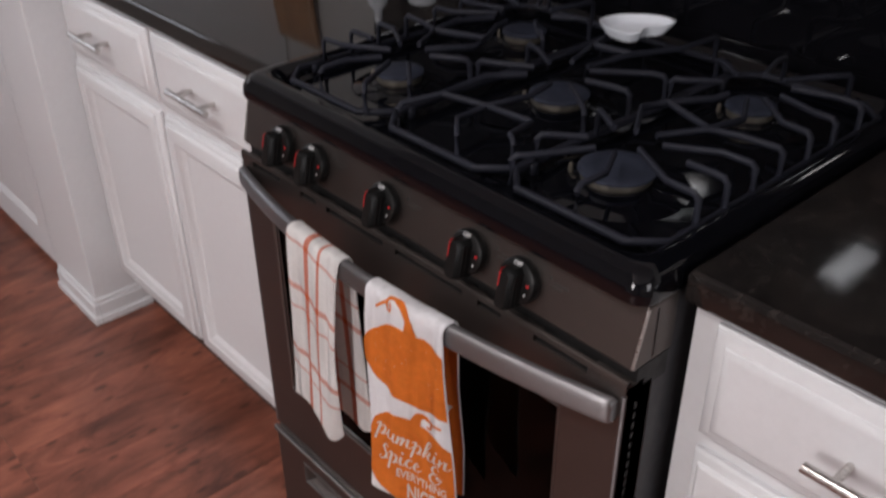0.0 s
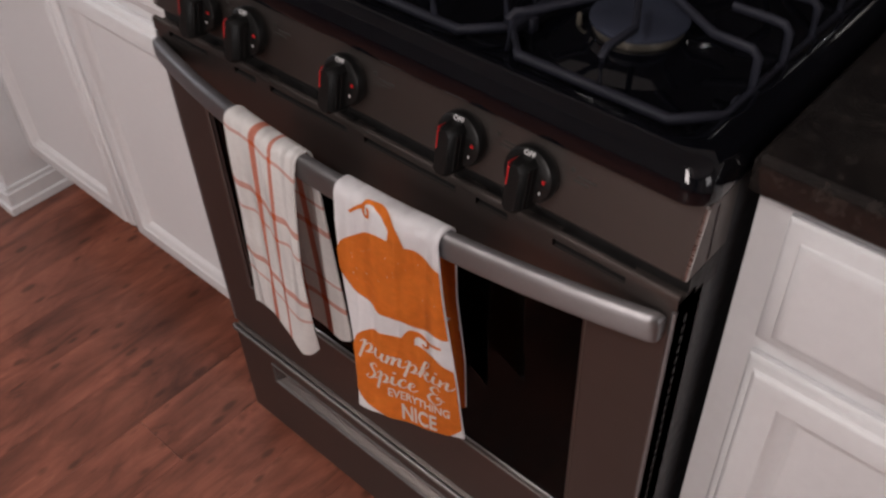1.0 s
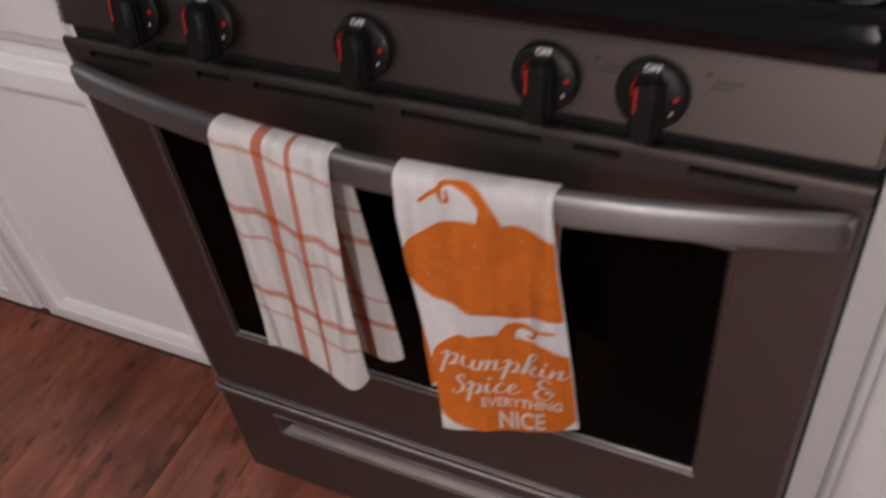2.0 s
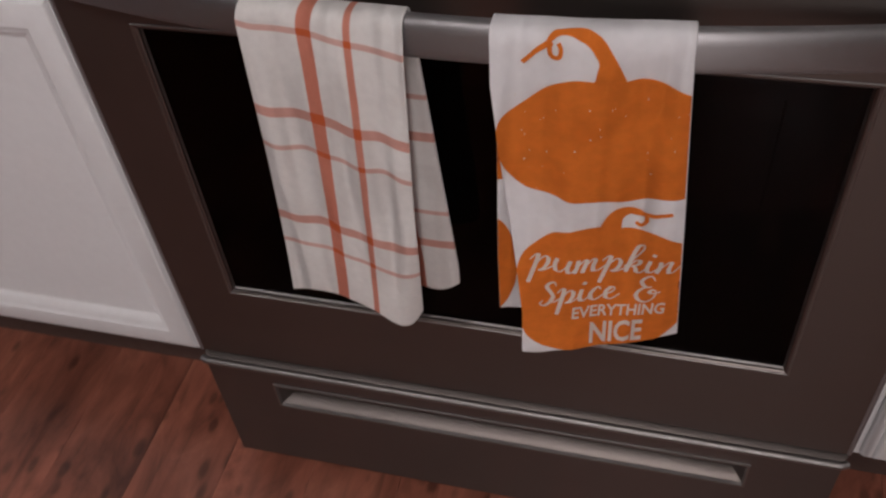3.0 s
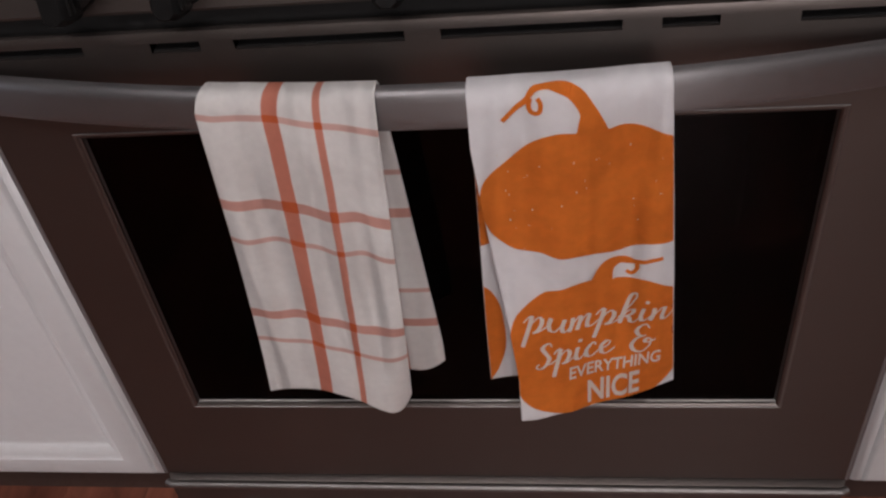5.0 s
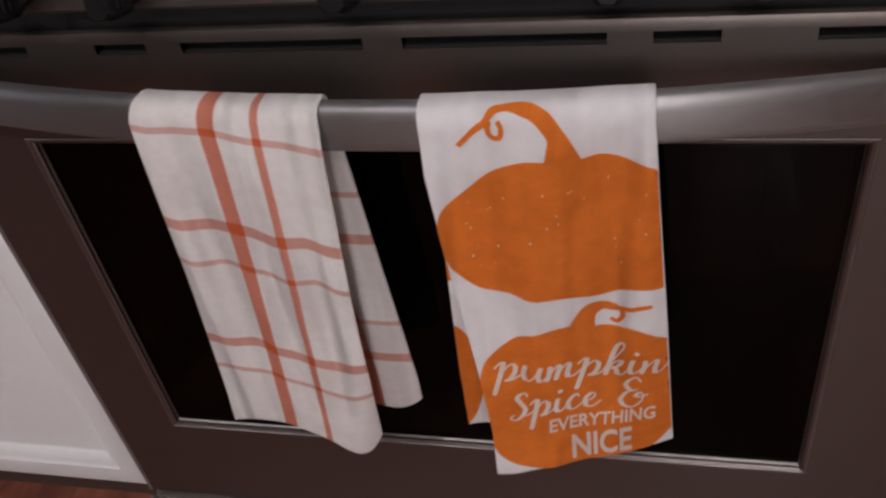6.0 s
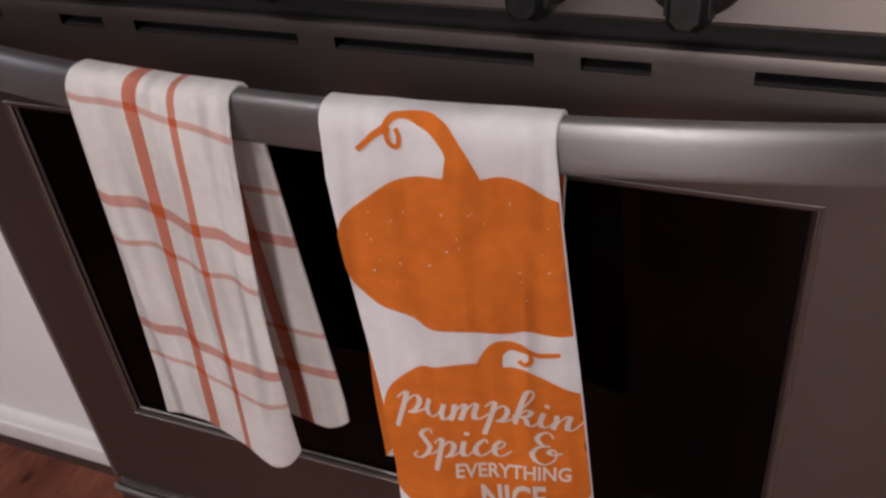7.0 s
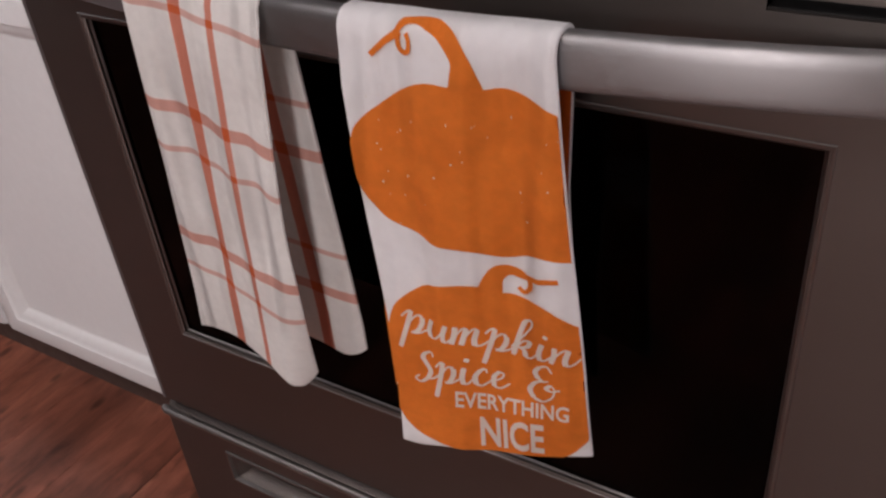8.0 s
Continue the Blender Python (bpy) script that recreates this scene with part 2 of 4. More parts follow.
def plaid():
    m, t, b = material("plaid_cotton")
    uv = t.nodes.new("ShaderNodeUVMap")
    wob = node(t, "ShaderNodeTexNoise", Scale=30.0, Detail=2.0)
    t.links.new(uv.outputs[0], wob.inputs["Vector"])
    sep = t.nodes.new("ShaderNodeSeparateXYZ")
    off = t.nodes.new("ShaderNodeVectorMath")
    off.operation = "MULTIPLY_ADD"
    off.inputs[1].default_value = (0.0016, 0.0016, 0)
    t.links.new(wob.outputs["Color"], off.inputs[0])
    t.links.new(uv.outputs[0], off.inputs[2])
    t.links.new(off.outputs[0], sep.inputs[0])

    def stripe(axis, centre, half, weight, before):
        d = t.nodes.new("ShaderNodeMath")
        d.operation = "SUBTRACT"
        t.links.new(sep.outputs[axis], d.inputs[0])
        d.inputs[1].default_value = centre
        a = t.nodes.new("ShaderNodeMath")
        a.operation = "ABSOLUTE"
        t.links.new(d.outputs[0], a.inputs[0])
        r = node(t, "ShaderNodeMapRange")
        r.inputs[1].default_value, r.inputs[2].default_value = half - 0.0004, half + 0.0004
        r.inputs[3].default_value, r.inputs[4].default_value = weight, 0.0
        t.links.new(a.outputs[0], r.inputs[0])
        if before is None:
            return r.outputs[0]
        s = t.nodes.new("ShaderNodeMath")
        s.operation = "ADD"
        t.links.new(before, s.inputs[0]), t.links.new(r.outputs[0], s.inputs[1])
        return s.outputs[0]

    f = None
    for c, h, w in ((0.0555, 0.0058, 0.84), (0.0895, 0.0027, 0.80)):
        f = stripe(0, c + 0.0008, h, w, f)
    for c, h, w in ((0.002, 0.0024, 0.52), (0.0775, 0.0047, 0.64), (0.1125, 0.0023, 0.52), (0.1925, 0.0047, 0.64), (0.2245, 0.0023, 0.52),
                    (-0.111, 0.0023, 0.52), (-0.1510, 0.0047, 0.64), (-0.2365, 0.0023, 0.52), (-0.2755, 0.0047, 0.64)):
        f = stripe(1, c + 0.0008, h, w, f)
    mix = t.nodes.new("ShaderNodeMix")
    mix.data_type = "RGBA"
    mix.clamp_factor = True
    mix.inputs[6].default_value = (0.86, 0.843, 0.825, 1)
    mix.inputs[7].default_value = (0.63, 0.135, 0.050, 1)
    t.links.new(f, mix.inputs["Factor"])
    n = noise_tex(t, uv.outputs[0], 140, 4)
    mul = t.nodes.new("ShaderNodeMix")
    mul.data_type, mul.blend_type = "RGBA", "MULTIPLY"
    mul.inputs["Factor"].default_value = 1
    t.links.new(mix.outputs[2], mul.inputs[6])
    t.links.new(ramp(t, n, [(0.3, grey(0.93)), (0.7, grey(1.0))]), mul.inputs[7])
    t.links.new(mul.outputs[2], b.inputs["Base Color"])
    weave(t, b, uv.outputs[0])
    return m


PLAID = plaid()


def oven_glass():
    m, t, b = material("dark_oven_glass")
    tr = node(t, "ShaderNodeBsdfTransparent")
    tr.inputs[0].default_value = (0.24, 0.16, 0.15, 1)
    gl = node(t, "ShaderNodeBsdfGlossy", Roughness=0.04)
    gl.inputs[0].default_value = (0.22, 0.22, 0.23, 1)
    fr = node(t, "ShaderNodeFresnel", IOR=1.45)
    mix = t.nodes.new("ShaderNodeMixShader")
    t.links.new(fr.outputs[0], mix.inputs[0])
    t.links.new(tr.outputs[0], mix.inputs[1]), t.links.new(gl.outputs[0], mix.inputs[2])
    t.links.new(mix.outputs[0], t.nodes["Material Output"].inputs[0])
    return m


GLASS = oven_glass()


def glowing(name, colour, strength):
    m, t, b = material(name)
    b.inputs["Base Color"].default_value = (0.8, 0.8, 0.8, 1)
    b.inputs["Emission Color"].default_value = (*colour, 1)
    b.inputs["Emission Strength"].default_value = strength
    return m


LAMPGLOW = glowing("lamp_diffuser", (0.90, 0.95, 1.0), 58.0)
PANEGLOW = glowing("daylit_pane", (0.85, 0.92, 1.0), 1.5)


# ---- mesh helpers ----
def part(name, bm, mat, parent=None, label="", smooth=True):
    """Links a bmesh as one mesh object under a thing or a part."""
    me = bpy.data.meshes.new(name)
    bmesh.ops.recalc_face_normals(bm, faces=bm.faces[:])
    limit = radians(60 if mat is IRON else 34)
    for f in bm.faces:
        f.smooth = smooth
    for e in bm.edges:
        # large flats keep their own shading beside small bevels
        if len(e.link_faces) == 2:
            a, b = (f.calc_area() for f in e.link_faces)
            turn = e.calc_face_angle(0.0)
            e.smooth = turn < limit and not (turn > radians(3) and max(a, b) > 25 * min(a, b))
    bm.to_mesh(me)
    bm.free()
    me.materials.append(mat)
    ob = new(name, me)
    ob.parent = parent
    if label:
        tagged(ob, label)
    return ob


def thing(name, label, category, group="", kind=""):
    return tagged(new(name), label, category, group, kind)


def box(x0, x1, y0, y1, z0, z1, bev=0.0, seg=2, bm=None):
    own = bm is None
    part_bm = bmesh.new()
    vs = [part_bm.verts.new((x, y, z)) for x in (x0, x1) for y in (y0, y1) for z in (z0, z1)]
    for f in ((0, 1, 3, 2), (4, 6, 7, 5), (0, 4, 5, 1), (2, 3, 7, 6), (0, 2, 6, 4), (1, 5, 7, 3)):
        part_bm.faces.new([vs[i] for i in f])
    if bev:
        bmesh.ops.bevel(part_bm, geom=part_bm.edges[:], offset=bev, segments=seg, affect="EDGES", profile=0.5)
    if own:
        return part_bm
    return merge(bm, part_bm)


def merge(bm, other):
    me = bpy.data.meshes.new("joint")
    other.to_mesh(me)
    other.free()
    bm.from_mesh(me)
    bpy.data.meshes.remove(me)
    return bm


def skin(rings, cap_start=True, cap_end=True, closed=True):
    """Joins rings of points into a surface."""
    bm = bmesh.new()
    rows = [[bm.verts.new(p) for p in r] for r in rings]
    n = len(rows[0])
    for a, b in zip(rows, rows[1:]):
        for i in range(n if closed else n - 1):
            j = (i + 1) % n
            bm.faces.new((a[i], a[j], b[j], b[i]))
    if cap_start:
        bm.faces.new(rows[0][::-1])
    if cap_end:
        bm.faces.new(rows[-1])
    return bm


def front_rings(rects):
    """Rectangles (x0, x1, z0, z1, y) seen from the front, one inside another."""
    return [[(x0, y, z0), (x1, y, z0), (x1, y, z1), (x0, y, z1)] for x0, x1, z0, z1, y in rects]


def inset_front(x0, x1, z0, z1, steps):
    return front_rings([(x0 + d, x1 - d, z0 + d, z1 - d, y) for d, y in steps])


def round_ring(x0, x1, y0, y1, z, r, n=6):
    pts = []
    for cx, cy, a0 in ((x1 - r, y1 - r, 0), (x0 + r, y1 - r, 90), (x0 + r, y0 + r, 180), (x1 - r, y0 + r, 270)):
        for i in range(n + 1):
            a = radians(a0 + 90 * i / n)
            pts.append((cx + r * math.cos(a), cy + r * math.sin(a), z))
    return pts


def lathe(profile, n=32, centre=(0, 0, 0)):
    """A turned form about z from (radius, height) pairs."""
    cx, cy, cz = centre
    return skin([[(cx + r * math.cos(2 * math.pi * i / n), cy + r * math.sin(2 * math.pi * i / n), cz + z) for i in range(n)] for r, z in profile])


def tube(points, radius, n=10, flat=1.0, bm=None, up=(0, 0, 1)):
    """A bar along points; flat scales its height."""
    rings = []
    pts = [Vector(p) for p in points]
    for i, p in enumerate(pts):
        d = (pts[min(i + 1, len(pts) - 1)] - pts[max(i - 1, 0)]).normalized()
        side = d.cross(Vector(up))
        side = side.normalized() if side.length > 1e-4 else Vector((1, 0, 0))
        top = side.cross(d)
        rings.append([p + side * radius * math.cos(2 * math.pi * k / n) + top * radius * flat * math.sin(2 * math.pi * k / n) for k in range(n)])
    made = skin(rings)
    return made if bm is None else merge(bm, made)


def transform(bm, m):
    bmesh.ops.transform(bm, matrix=m, verts=bm.verts[:])
    return bm


# ---- the room ----
RX0, RX1, RY0, RY1, RZ = -3.2, 2.6, -3.2, 0.66, 2.45


def structure(name, bm, mat, label):
    return tagged(part(name, bm, mat), label, name.split("_")[0], "", "structure")


floor = structure("floor", box(RX0, RX1, RY0, RY1, -0.06, -0.010), FLOORWOOD, "red-brown hardwood floor of long boards")
structure("ceiling", box(RX0, RX1, RY0, RY1, RZ, RZ + 0.1), CEIL, "plain white painted kitchen ceiling")
structure("wall_north", box(RX0, RX1, RY1, RY1 + 0.12, -0.06, RZ), WALLWHITE, "grey-beige painted wall behind the range")
def frames_of(boxes):
    bm = bmesh.new()
    for b6 in boxes:
        box(*b6, 0.004, 1, bm)
    return bm


# the south wall with its window opening
ws = bmesh.new()
WA, WB, WZ0, WZ1 = 0.38, 0.94, 0.88, 2.12
box(RX0, WA, RY0 - 0.12, RY0, -0.06, RZ, bm=ws)
box(WB, RX1, RY0 - 0.12, RY0, -0.06, RZ, bm=ws)
box(WA, WB, RY0 - 0.12, RY0, -0.06, WZ0, bm=ws)
box(WA, WB, RY0 - 0.12, RY0, WZ1, RZ, bm=ws)
structure("wall_south", ws, PLASTER, "grey-beige painted wall with a narrow window")
win = tagged(new("window_1"), "narrow white framed window giving cool daylight", "window", "", "structure")
part("window_frame", frames_of((x0, x1, RY0 - 0.08, RY0 - 0.02, z0, z1) for x0, x1, z0, z1 in (
    (WA, WA + 0.05, WZ0, WZ1), (WB - 0.05, WB, WZ0, WZ1), (WA + 0.05, WB - 0.05, WZ0, WZ0 + 0.05), (WA + 0.05, WB - 0.05, WZ1 - 0.05, WZ1))), WHITE, win)
part("pane", box(WA + 0.05, WB - 0.05, RY0 - 0.066, RY0 - 0.06, WZ0 + 0.05, WZ1 - 0.05), PANEGLOW, win)


def side_wall(name, x0, x1, inner, y0, y1, number, label):
    """A wall across the end of the room with one window; inner is its face toward the room."""
    bm = bmesh.new()
    for ya, yb, za, zb in ((RY0, y0, -0.06, RZ), (y1, RY1, -0.06, RZ), (y0, y1, -0.06, WZ0), (y0, y1, WZ1, RZ)):
        box(x0, x1, ya, yb, za, zb, bm=bm)
    structure(name, bm, PLASTER, label)
    out = 1 if inner < (x0 + x1) / 2 else -1
    a, c = sorted((inner + out * 0.02, inner + out * 0.08))
    w = tagged(new("window_%d" % number), "white framed window giving cool daylight", "window", "", "structure")
    part("window_frame", frames_of((a, c, ya, yb, za, zb) for ya, yb, za, zb in (
        (y0, y0 + 0.05, WZ0, WZ1), (y1 - 0.05, y1, WZ0, WZ1), (y0 + 0.05, y1 - 0.05, WZ0, WZ0 + 0.05), (y0 + 0.05, y1 - 0.05, WZ1 - 0.05, WZ1))), WHITE, w)
    a, c = sorted((inner + out * 0.060, inner + out * 0.066))
    part("pane", box(a, c, y0 + 0.05, y1 - 0.05, WZ0 + 0.05, WZ1 - 0.05), PANEGLOW, w)


# the east window is added, unseen, to hold the east fill light
side_wall("wall_east", RX1, RX1 + 0.12, RX1, -0.95, -0.15, 2, "grey-beige painted side wall with an added window")
side_wall("wall_west", RX0 - 0.12, RX0, RX0, -1.60, -0.70, 3, "grey-beige painted end wall with a window")

def ceiling_lamp(x, label):
    lamp = thing("ceiling_lamp", label, "lamp", "ceiling lamps")
    part("tray", box(x - 0.08, x + 0.08, -1.58, -1.04, 2.40, 2.449, 0.006), WHITE, lamp)
    for dx in (-0.034, 0.0, 0.034):
        part("tube", tube([(x + dx, -1.42, 2.378), (x + dx, -1.09, 2.378)], 0.013, 12), LAMPGLOW, lamp, "lit fluorescent tube")
        for y in (-1.425, -1.085):
            part("socket", box(x + dx - 0.012, x + dx + 0.012, y - 0.012, y + 0.012, 2.358, 2.401, 0.002, 1), WHITE, lamp)


# the fixture at 0.30 is an unseen addition that goes with the front lamp light
for lamp_x in (-1.18, -0.39, 0.30):
    ceiling_lamp(lamp_x, "white ceiling fixture with three short lit tubes")

# ---- cabinets, counters and the tall panel ----
FACE, FRONT = 0.092, 0.072     # face frame, and the faces of doors and drawers before it
CAB_Z0, CAB_Z1, TOP = 0.128, 0.893, 0.931


def bar_pull(xc, z, length, parent):
    bm = bmesh.new()
    y = FRONT - 0.034
    h = length / 2
    tube([(xc - h, y, z), (xc - h + 0.0015, y, z), (xc + h - 0.0015, y, z), (xc + h, y, z)], 0.006, 14, 1, bm)
    for s in (-1, 1):
        tube([(xc + s * (h - 0.030), y, z), (xc + s * (h - 0.030), FRONT + 0.001, z)], 0.0045, 12, 1, bm)
    return part("handle", bm, NICKEL, parent, "brushed nickel bar handle")


def door_front(name, x0, x1, z0, z1, parent):
    """A framed door: rounded outer edge, flat frame, a sloped moulding down to a sunken panel."""
    steps = [(0, FACE - 0.001), (0, FRONT + 0.013), (0.004, FRONT + 0.008), (0.010, FRONT + 0.0055), (0.012, FRONT + 0.002), (0.016, FRONT), (0.043, FRONT), (0.045, FRONT + 0.002),
             (0.049, FRONT + 0.003), (0.060, FRONT + 0.012), (0.063, FRONT + 0.0135), (0.066, FRONT + 0.0135)]
    return part(name, skin(inset_front(x0, x1, z0, z1, steps)), WHITE, parent)


def drawer_front(x0, x1, z0, z1, parent):
    steps = [(0, FACE - 0.001), (0, FRONT + 0.013), (0.004, FRONT + 0.009), (0.016, FRONT + 0.0055), (0.018, FRONT + 0.0025), (0.024, FRONT), (0.028, FRONT)]
    return part("drawer_front", skin(inset_front(x0, x1, z0, z1, steps)), WHITE, parent)


def base_cabinet(x0, x1, d0, d1, pull, label):
    """A unit with one drawer above one door; d0 and d1 bound both fronts."""
    c = thing("base_cabinet", label, "cabinet", "white base cabinets")
    part("body", box(x0, x1, FACE, 0.655, CAB_Z0, CAB_Z1 - 0.001, 0.0015, 1), WHITE, c)
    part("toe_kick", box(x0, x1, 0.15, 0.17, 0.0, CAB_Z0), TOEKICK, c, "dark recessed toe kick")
    bar_pull(pull, 0.808, 0.140, drawer_front(d0, d1, 0.730, 0.877, c))
    door_front("door", d0, d1, 0.138, 0.708, c)
    return c


base_cabinet(-0.832, -0.384, -0.822, -0.438, -0.625, "white painted cabinet with drawer and door beside the range")
base_cabinet(-1.262, -0.8335, -1.246, -0.846, -1.052, "white painted cabinet with drawer and door beside the tall panel")
base_cabinet(0.388, 0.86, 0.420, 0.832, 0.625, "white painted cabinet with drawer and door under granite")


def counter(x0, x1, label):
    rings = [round_ring(x0 + d, x1 - d, 0.070 + d, 0.657, z, 0.003 + 0.002, 3) for d, z in
             ((0.003, CAB_Z1), (0.0, CAB_Z1 + 0.004), (0.0, TOP - 0.006), (0.002, TOP - 0.002), (0.006, TOP))]
    tagged(part("countertop", skin(rings), GRANITE), label, "countertop")


counter(-1.262, -0.383, "polished dark brown granite countertop on white cabinets")
counter(0.383, 0.875, "polished dark brown granite countertop with grey flecks")

tall = thing("tall_end_panel", "tall white painted end panel with a moulded base", "panel")
part("post", box(-1.50, -1.270, 0.002, 0.655, 0.0, 2.2, 0.002, 1), WHITE, tall)
for i, (h, d) in enumerate(((0.022, 0.018), (0.058, 0.012), (0.070, 0.007))):
    z0 = (0.0, 0.022, 0.058)[i]
    bm = box(-1.50 - 0.001, -1.270 + d, 0.002 - d, 0.002, z0, h, 0.002, 1)
    box(-1.270, -1.270 + d, 0.002, 0.148, z0, h, 0.002, 1, bm)
    part("moulding", bm, WHITE, tall)

pantry = thing("pantry_cabinet", "tall white pantry cabinet with a panelled door", "cabinet")
part("body", box(-2.25, -1.503, 0.035, 0.655, 0.0, 2.2, 0.002, 1), WHITE, pantry)
part("side_trim", box(-1.56, -1.503, 0.012, 0.034, 0.0, 2.2, 0.003, 2), WHITE, pantry)
pd = [(0, 0.034), (0, 0.020), (0.006, 0.014), (0.085, 0.014), (0.09, 0.017), (0.105, 0.026), (0.135, 0.020), (0.15, 0.019)]
part("door", skin(inset_front(-2.2, -1.563, 0.03, 1.05, pd)), WHITE, pantry)
part("door", skin(inset_front(-2.2, -1.563, 1.06, 2.1, pd)), WHITE, pantry)

# dark stone behind the range
structure("backsplash", box(-0.86, 0.90, 0.640, 0.659, TOP + 0.001, 1.75, 0.002, 1), BLACKGLASS, "black polished stone backsplash behind the range")

# ---- the range ----
rng = thing("gas_range", "stainless steel gas range with black cooktop", "range")
HX = 0.378
sides = box(-HX + 0.004, HX - 0.004, 0.048, 0.62, 0.04, 0.900, 0.003, 1)
part("body", sides, SIDE, rng, "dark grey side panels")
part("plinth", box(-HX + 0.02, HX - 0.02, 0.03, 0.10, 0.0, 0.045), DARK, rng)

# the cooktop: a rolled rim round a sunken pan
ck = [(0.006, 0.9035), (0.001, 0.906), (0.0, 0.912), (0.0015, 0.926), (0.007, 0.937), (0.017, 0.9425), (0.028, 0.943), (0.036, 0.938), (0.044, 0.925), (0.054, 0.921)]
part("cooktop", skin([round_ring(-0.380 + d, 0.380 - d, 0.008 + d, 0.636 - d, z, 0.024) for d, z in ck]), ENAMEL, rng, "glossy black enamelled cooktop")


def extrude_x(x0, x1, outline, bev=0.0):
    bm = skin([[(x0, y, z) for y, z in outline], [(x1, y, z) for y, z in outline]])
    if bev:
        bmesh.ops.bevel(bm, geom=bm.edges[:], offset=bev, segments=2, affect="EDGES", profile=0.5)
    return bm


PY0, PZ0, PY1, PZ1 = 0.008, 0.828, 0.024, 0.903     # foot and head of the leaning control panel
part("control_panel", extrude_x(-0.377, 0.377, [(PY0, PZ0), (PY1, PZ1), (0.075, PZ1), (0.075, PZ0)], 0.003), STEEL, rng)
# near-black block in the gap under the panel stands in for its shade
part("gap_shade_fill", box(-0.3762, 0.3762, 0.018, 0.07, 0.795, 0.8275), DARK, rng)
# strips of brighter metal stand in for highlights on the panel's ends and bevels
for x in (-0.3765, 0.3765):
    part("end_highlight", box(x - 0.0012, x + 0.0012, 0.036, 0.041, 0.835, 0.897, 0.001, 1), HANDLE, rng)
    part("corner_highlight", tube([(x * 0.9965, PY0 + 0.0006, PZ0 + 0.004), (x * 0.9965, PY1 + 0.0006, PZ1 - 0.004)], 0.0022, 8, 1, None, (1, 0, 0)), NICKEL, rng)

PANEL = Matrix.Translation((0, (PY0 + PY1) / 2, (PZ0 + PZ1) / 2)) @ Matrix.Rotation(-math.atan2(PY1 - PY0, PZ1 - PZ0), 4, "X")
# in PANEL's frame x runs along, z up the panel, -y out of it


def knob(x, parent):
    m = PANEL @ Matrix.Translation((x, -0.0005, -0.005))
    turn = m @ Matrix.Rotation(radians(90), 4, "X")
    k = part("knob", transform(lathe([(0.0270, 0.0), (0.0280, 0.004), (0.0278, 0.008), (0.0265, 0.0115), (0.0235, 0.0130), (0.012, 0.0138)], 36), turn), PLASTIC, parent, "black plastic burner knob")
    # the grip is a tall tapered fin
    rings = []
    for w, h0, h1, y in ((0.0115, -0.0305, 0.0205, -0.008), (0.0110, -0.0310, 0.0205, -0.020), (0.0096, -0.0305, 0.0195, -0.030), (0.0070, -0.0285, 0.0175, -0.0345)):
        rings.append([(-w, y, h0 + 0.004), (-w + 0.004, y, h0), (w - 0.004, y, h0), (w, y, h0 + 0.004), (w, y, h1 - 0.006), (w - 0.005, y, h1), (-w + 0.005, y, h1), (-w, y, h1 - 0.006)])
    grip = skin(rings)
    for s in (-1, 1):
        for i in range(3):
            part("rib", transform(box(s * 0.0104 - 0.0012, s * 0.0104 + 0.0012, -0.012 - 0.0062 * i - 0.003, -0.012 - 0.0062 * i, -0.024, 0.013, 0.0006, 1), m), PLASTIC, k)
    part("grip", transform(grip, m), PLASTIC, k)
    part("pointer", transform(box(-0.0072, -0.0050, -0.0347, -0.0325, -0.004, 0.0150, 0.0005, 1), m), RED, k, "red pointer line")
    part("edge_mark", transform(box(-0.0106, -0.0092, -0.030, -0.012, 0.006, 0.0165, 0.0005, 1), m), RED, k)
    part("dial_mark", transform(box(0.0175, 0.0210, -0.0146, -0.0122, 0.000, 0.0036, 0.0006, 1), m), RED, k)
    part("dial_mark", transform(box(0.0160, 0.0178, -0.0146, -0.0122, -0.012, -0.0085, 0.0006, 1), m), PALE, k)
    return k, m


def text_mesh(words, size, shear=0.0, width=None, weight=0.0):
    """Words in the built-in font as a flat bmesh from the origin; width squeezes or stretches them."""
    cu = bpy.data.curves.new("words", "FONT")
    cu.body, cu.size, cu.shear, cu.resolution_u, cu.offset = words, size, shear, 3, weight
    ob = bpy.data.objects.new("words", cu)
    scene.collection.objects.link(ob)
    me = bpy.data.meshes.new_from_object(ob.evaluated_get(bpy.context.evaluated_depsgraph_get()))
    bm = bmesh.new()
    bm.from_mesh(me)
    bpy.data.objects.remove(ob), bpy.data.meshes.remove(me), bpy.data.curves.remove(cu)
    xs = [v.co.x for v in bm.verts]
    lo, hi = min(xs), max(xs)
    k = (width / (hi - lo)) if width else 1.0
    for v in bm.verts:
        v.co.x = (v.co.x - lo) * k
    return bm


for x in (-0.268, -0.186, -0.031, 0.129, 0.212):
    k, m = knob(x, rng)
    off = text_mesh("OFF", 0.0072, 0, 0.0125, 0.0002)
    # the word stands on the upper skirt of the knob
    place = m @ Matrix.Translation((-0.0062, -0.0142, 0.0205)) @ Matrix.Rotation(radians(76), 4, "X")
    part("off_word", transform(off, place), PALE, k, "", False)
    # small printed signs beside the knob, too faint to read
    bm = bmesh.new()
    for dx, dz, w, h in ((0.036, 0.012, 0.004, 0.004), (0.044, 0.009, 0.020, 0.0018), (0.040, 0.004, 0.016, 0.0018)):
        box(x + dx, x + dx + w, -0.0006, 0.0002, dz, dz + h, bm=bm)
    part("printed_mark", transform(bm, PANEL), FAINT, rng)

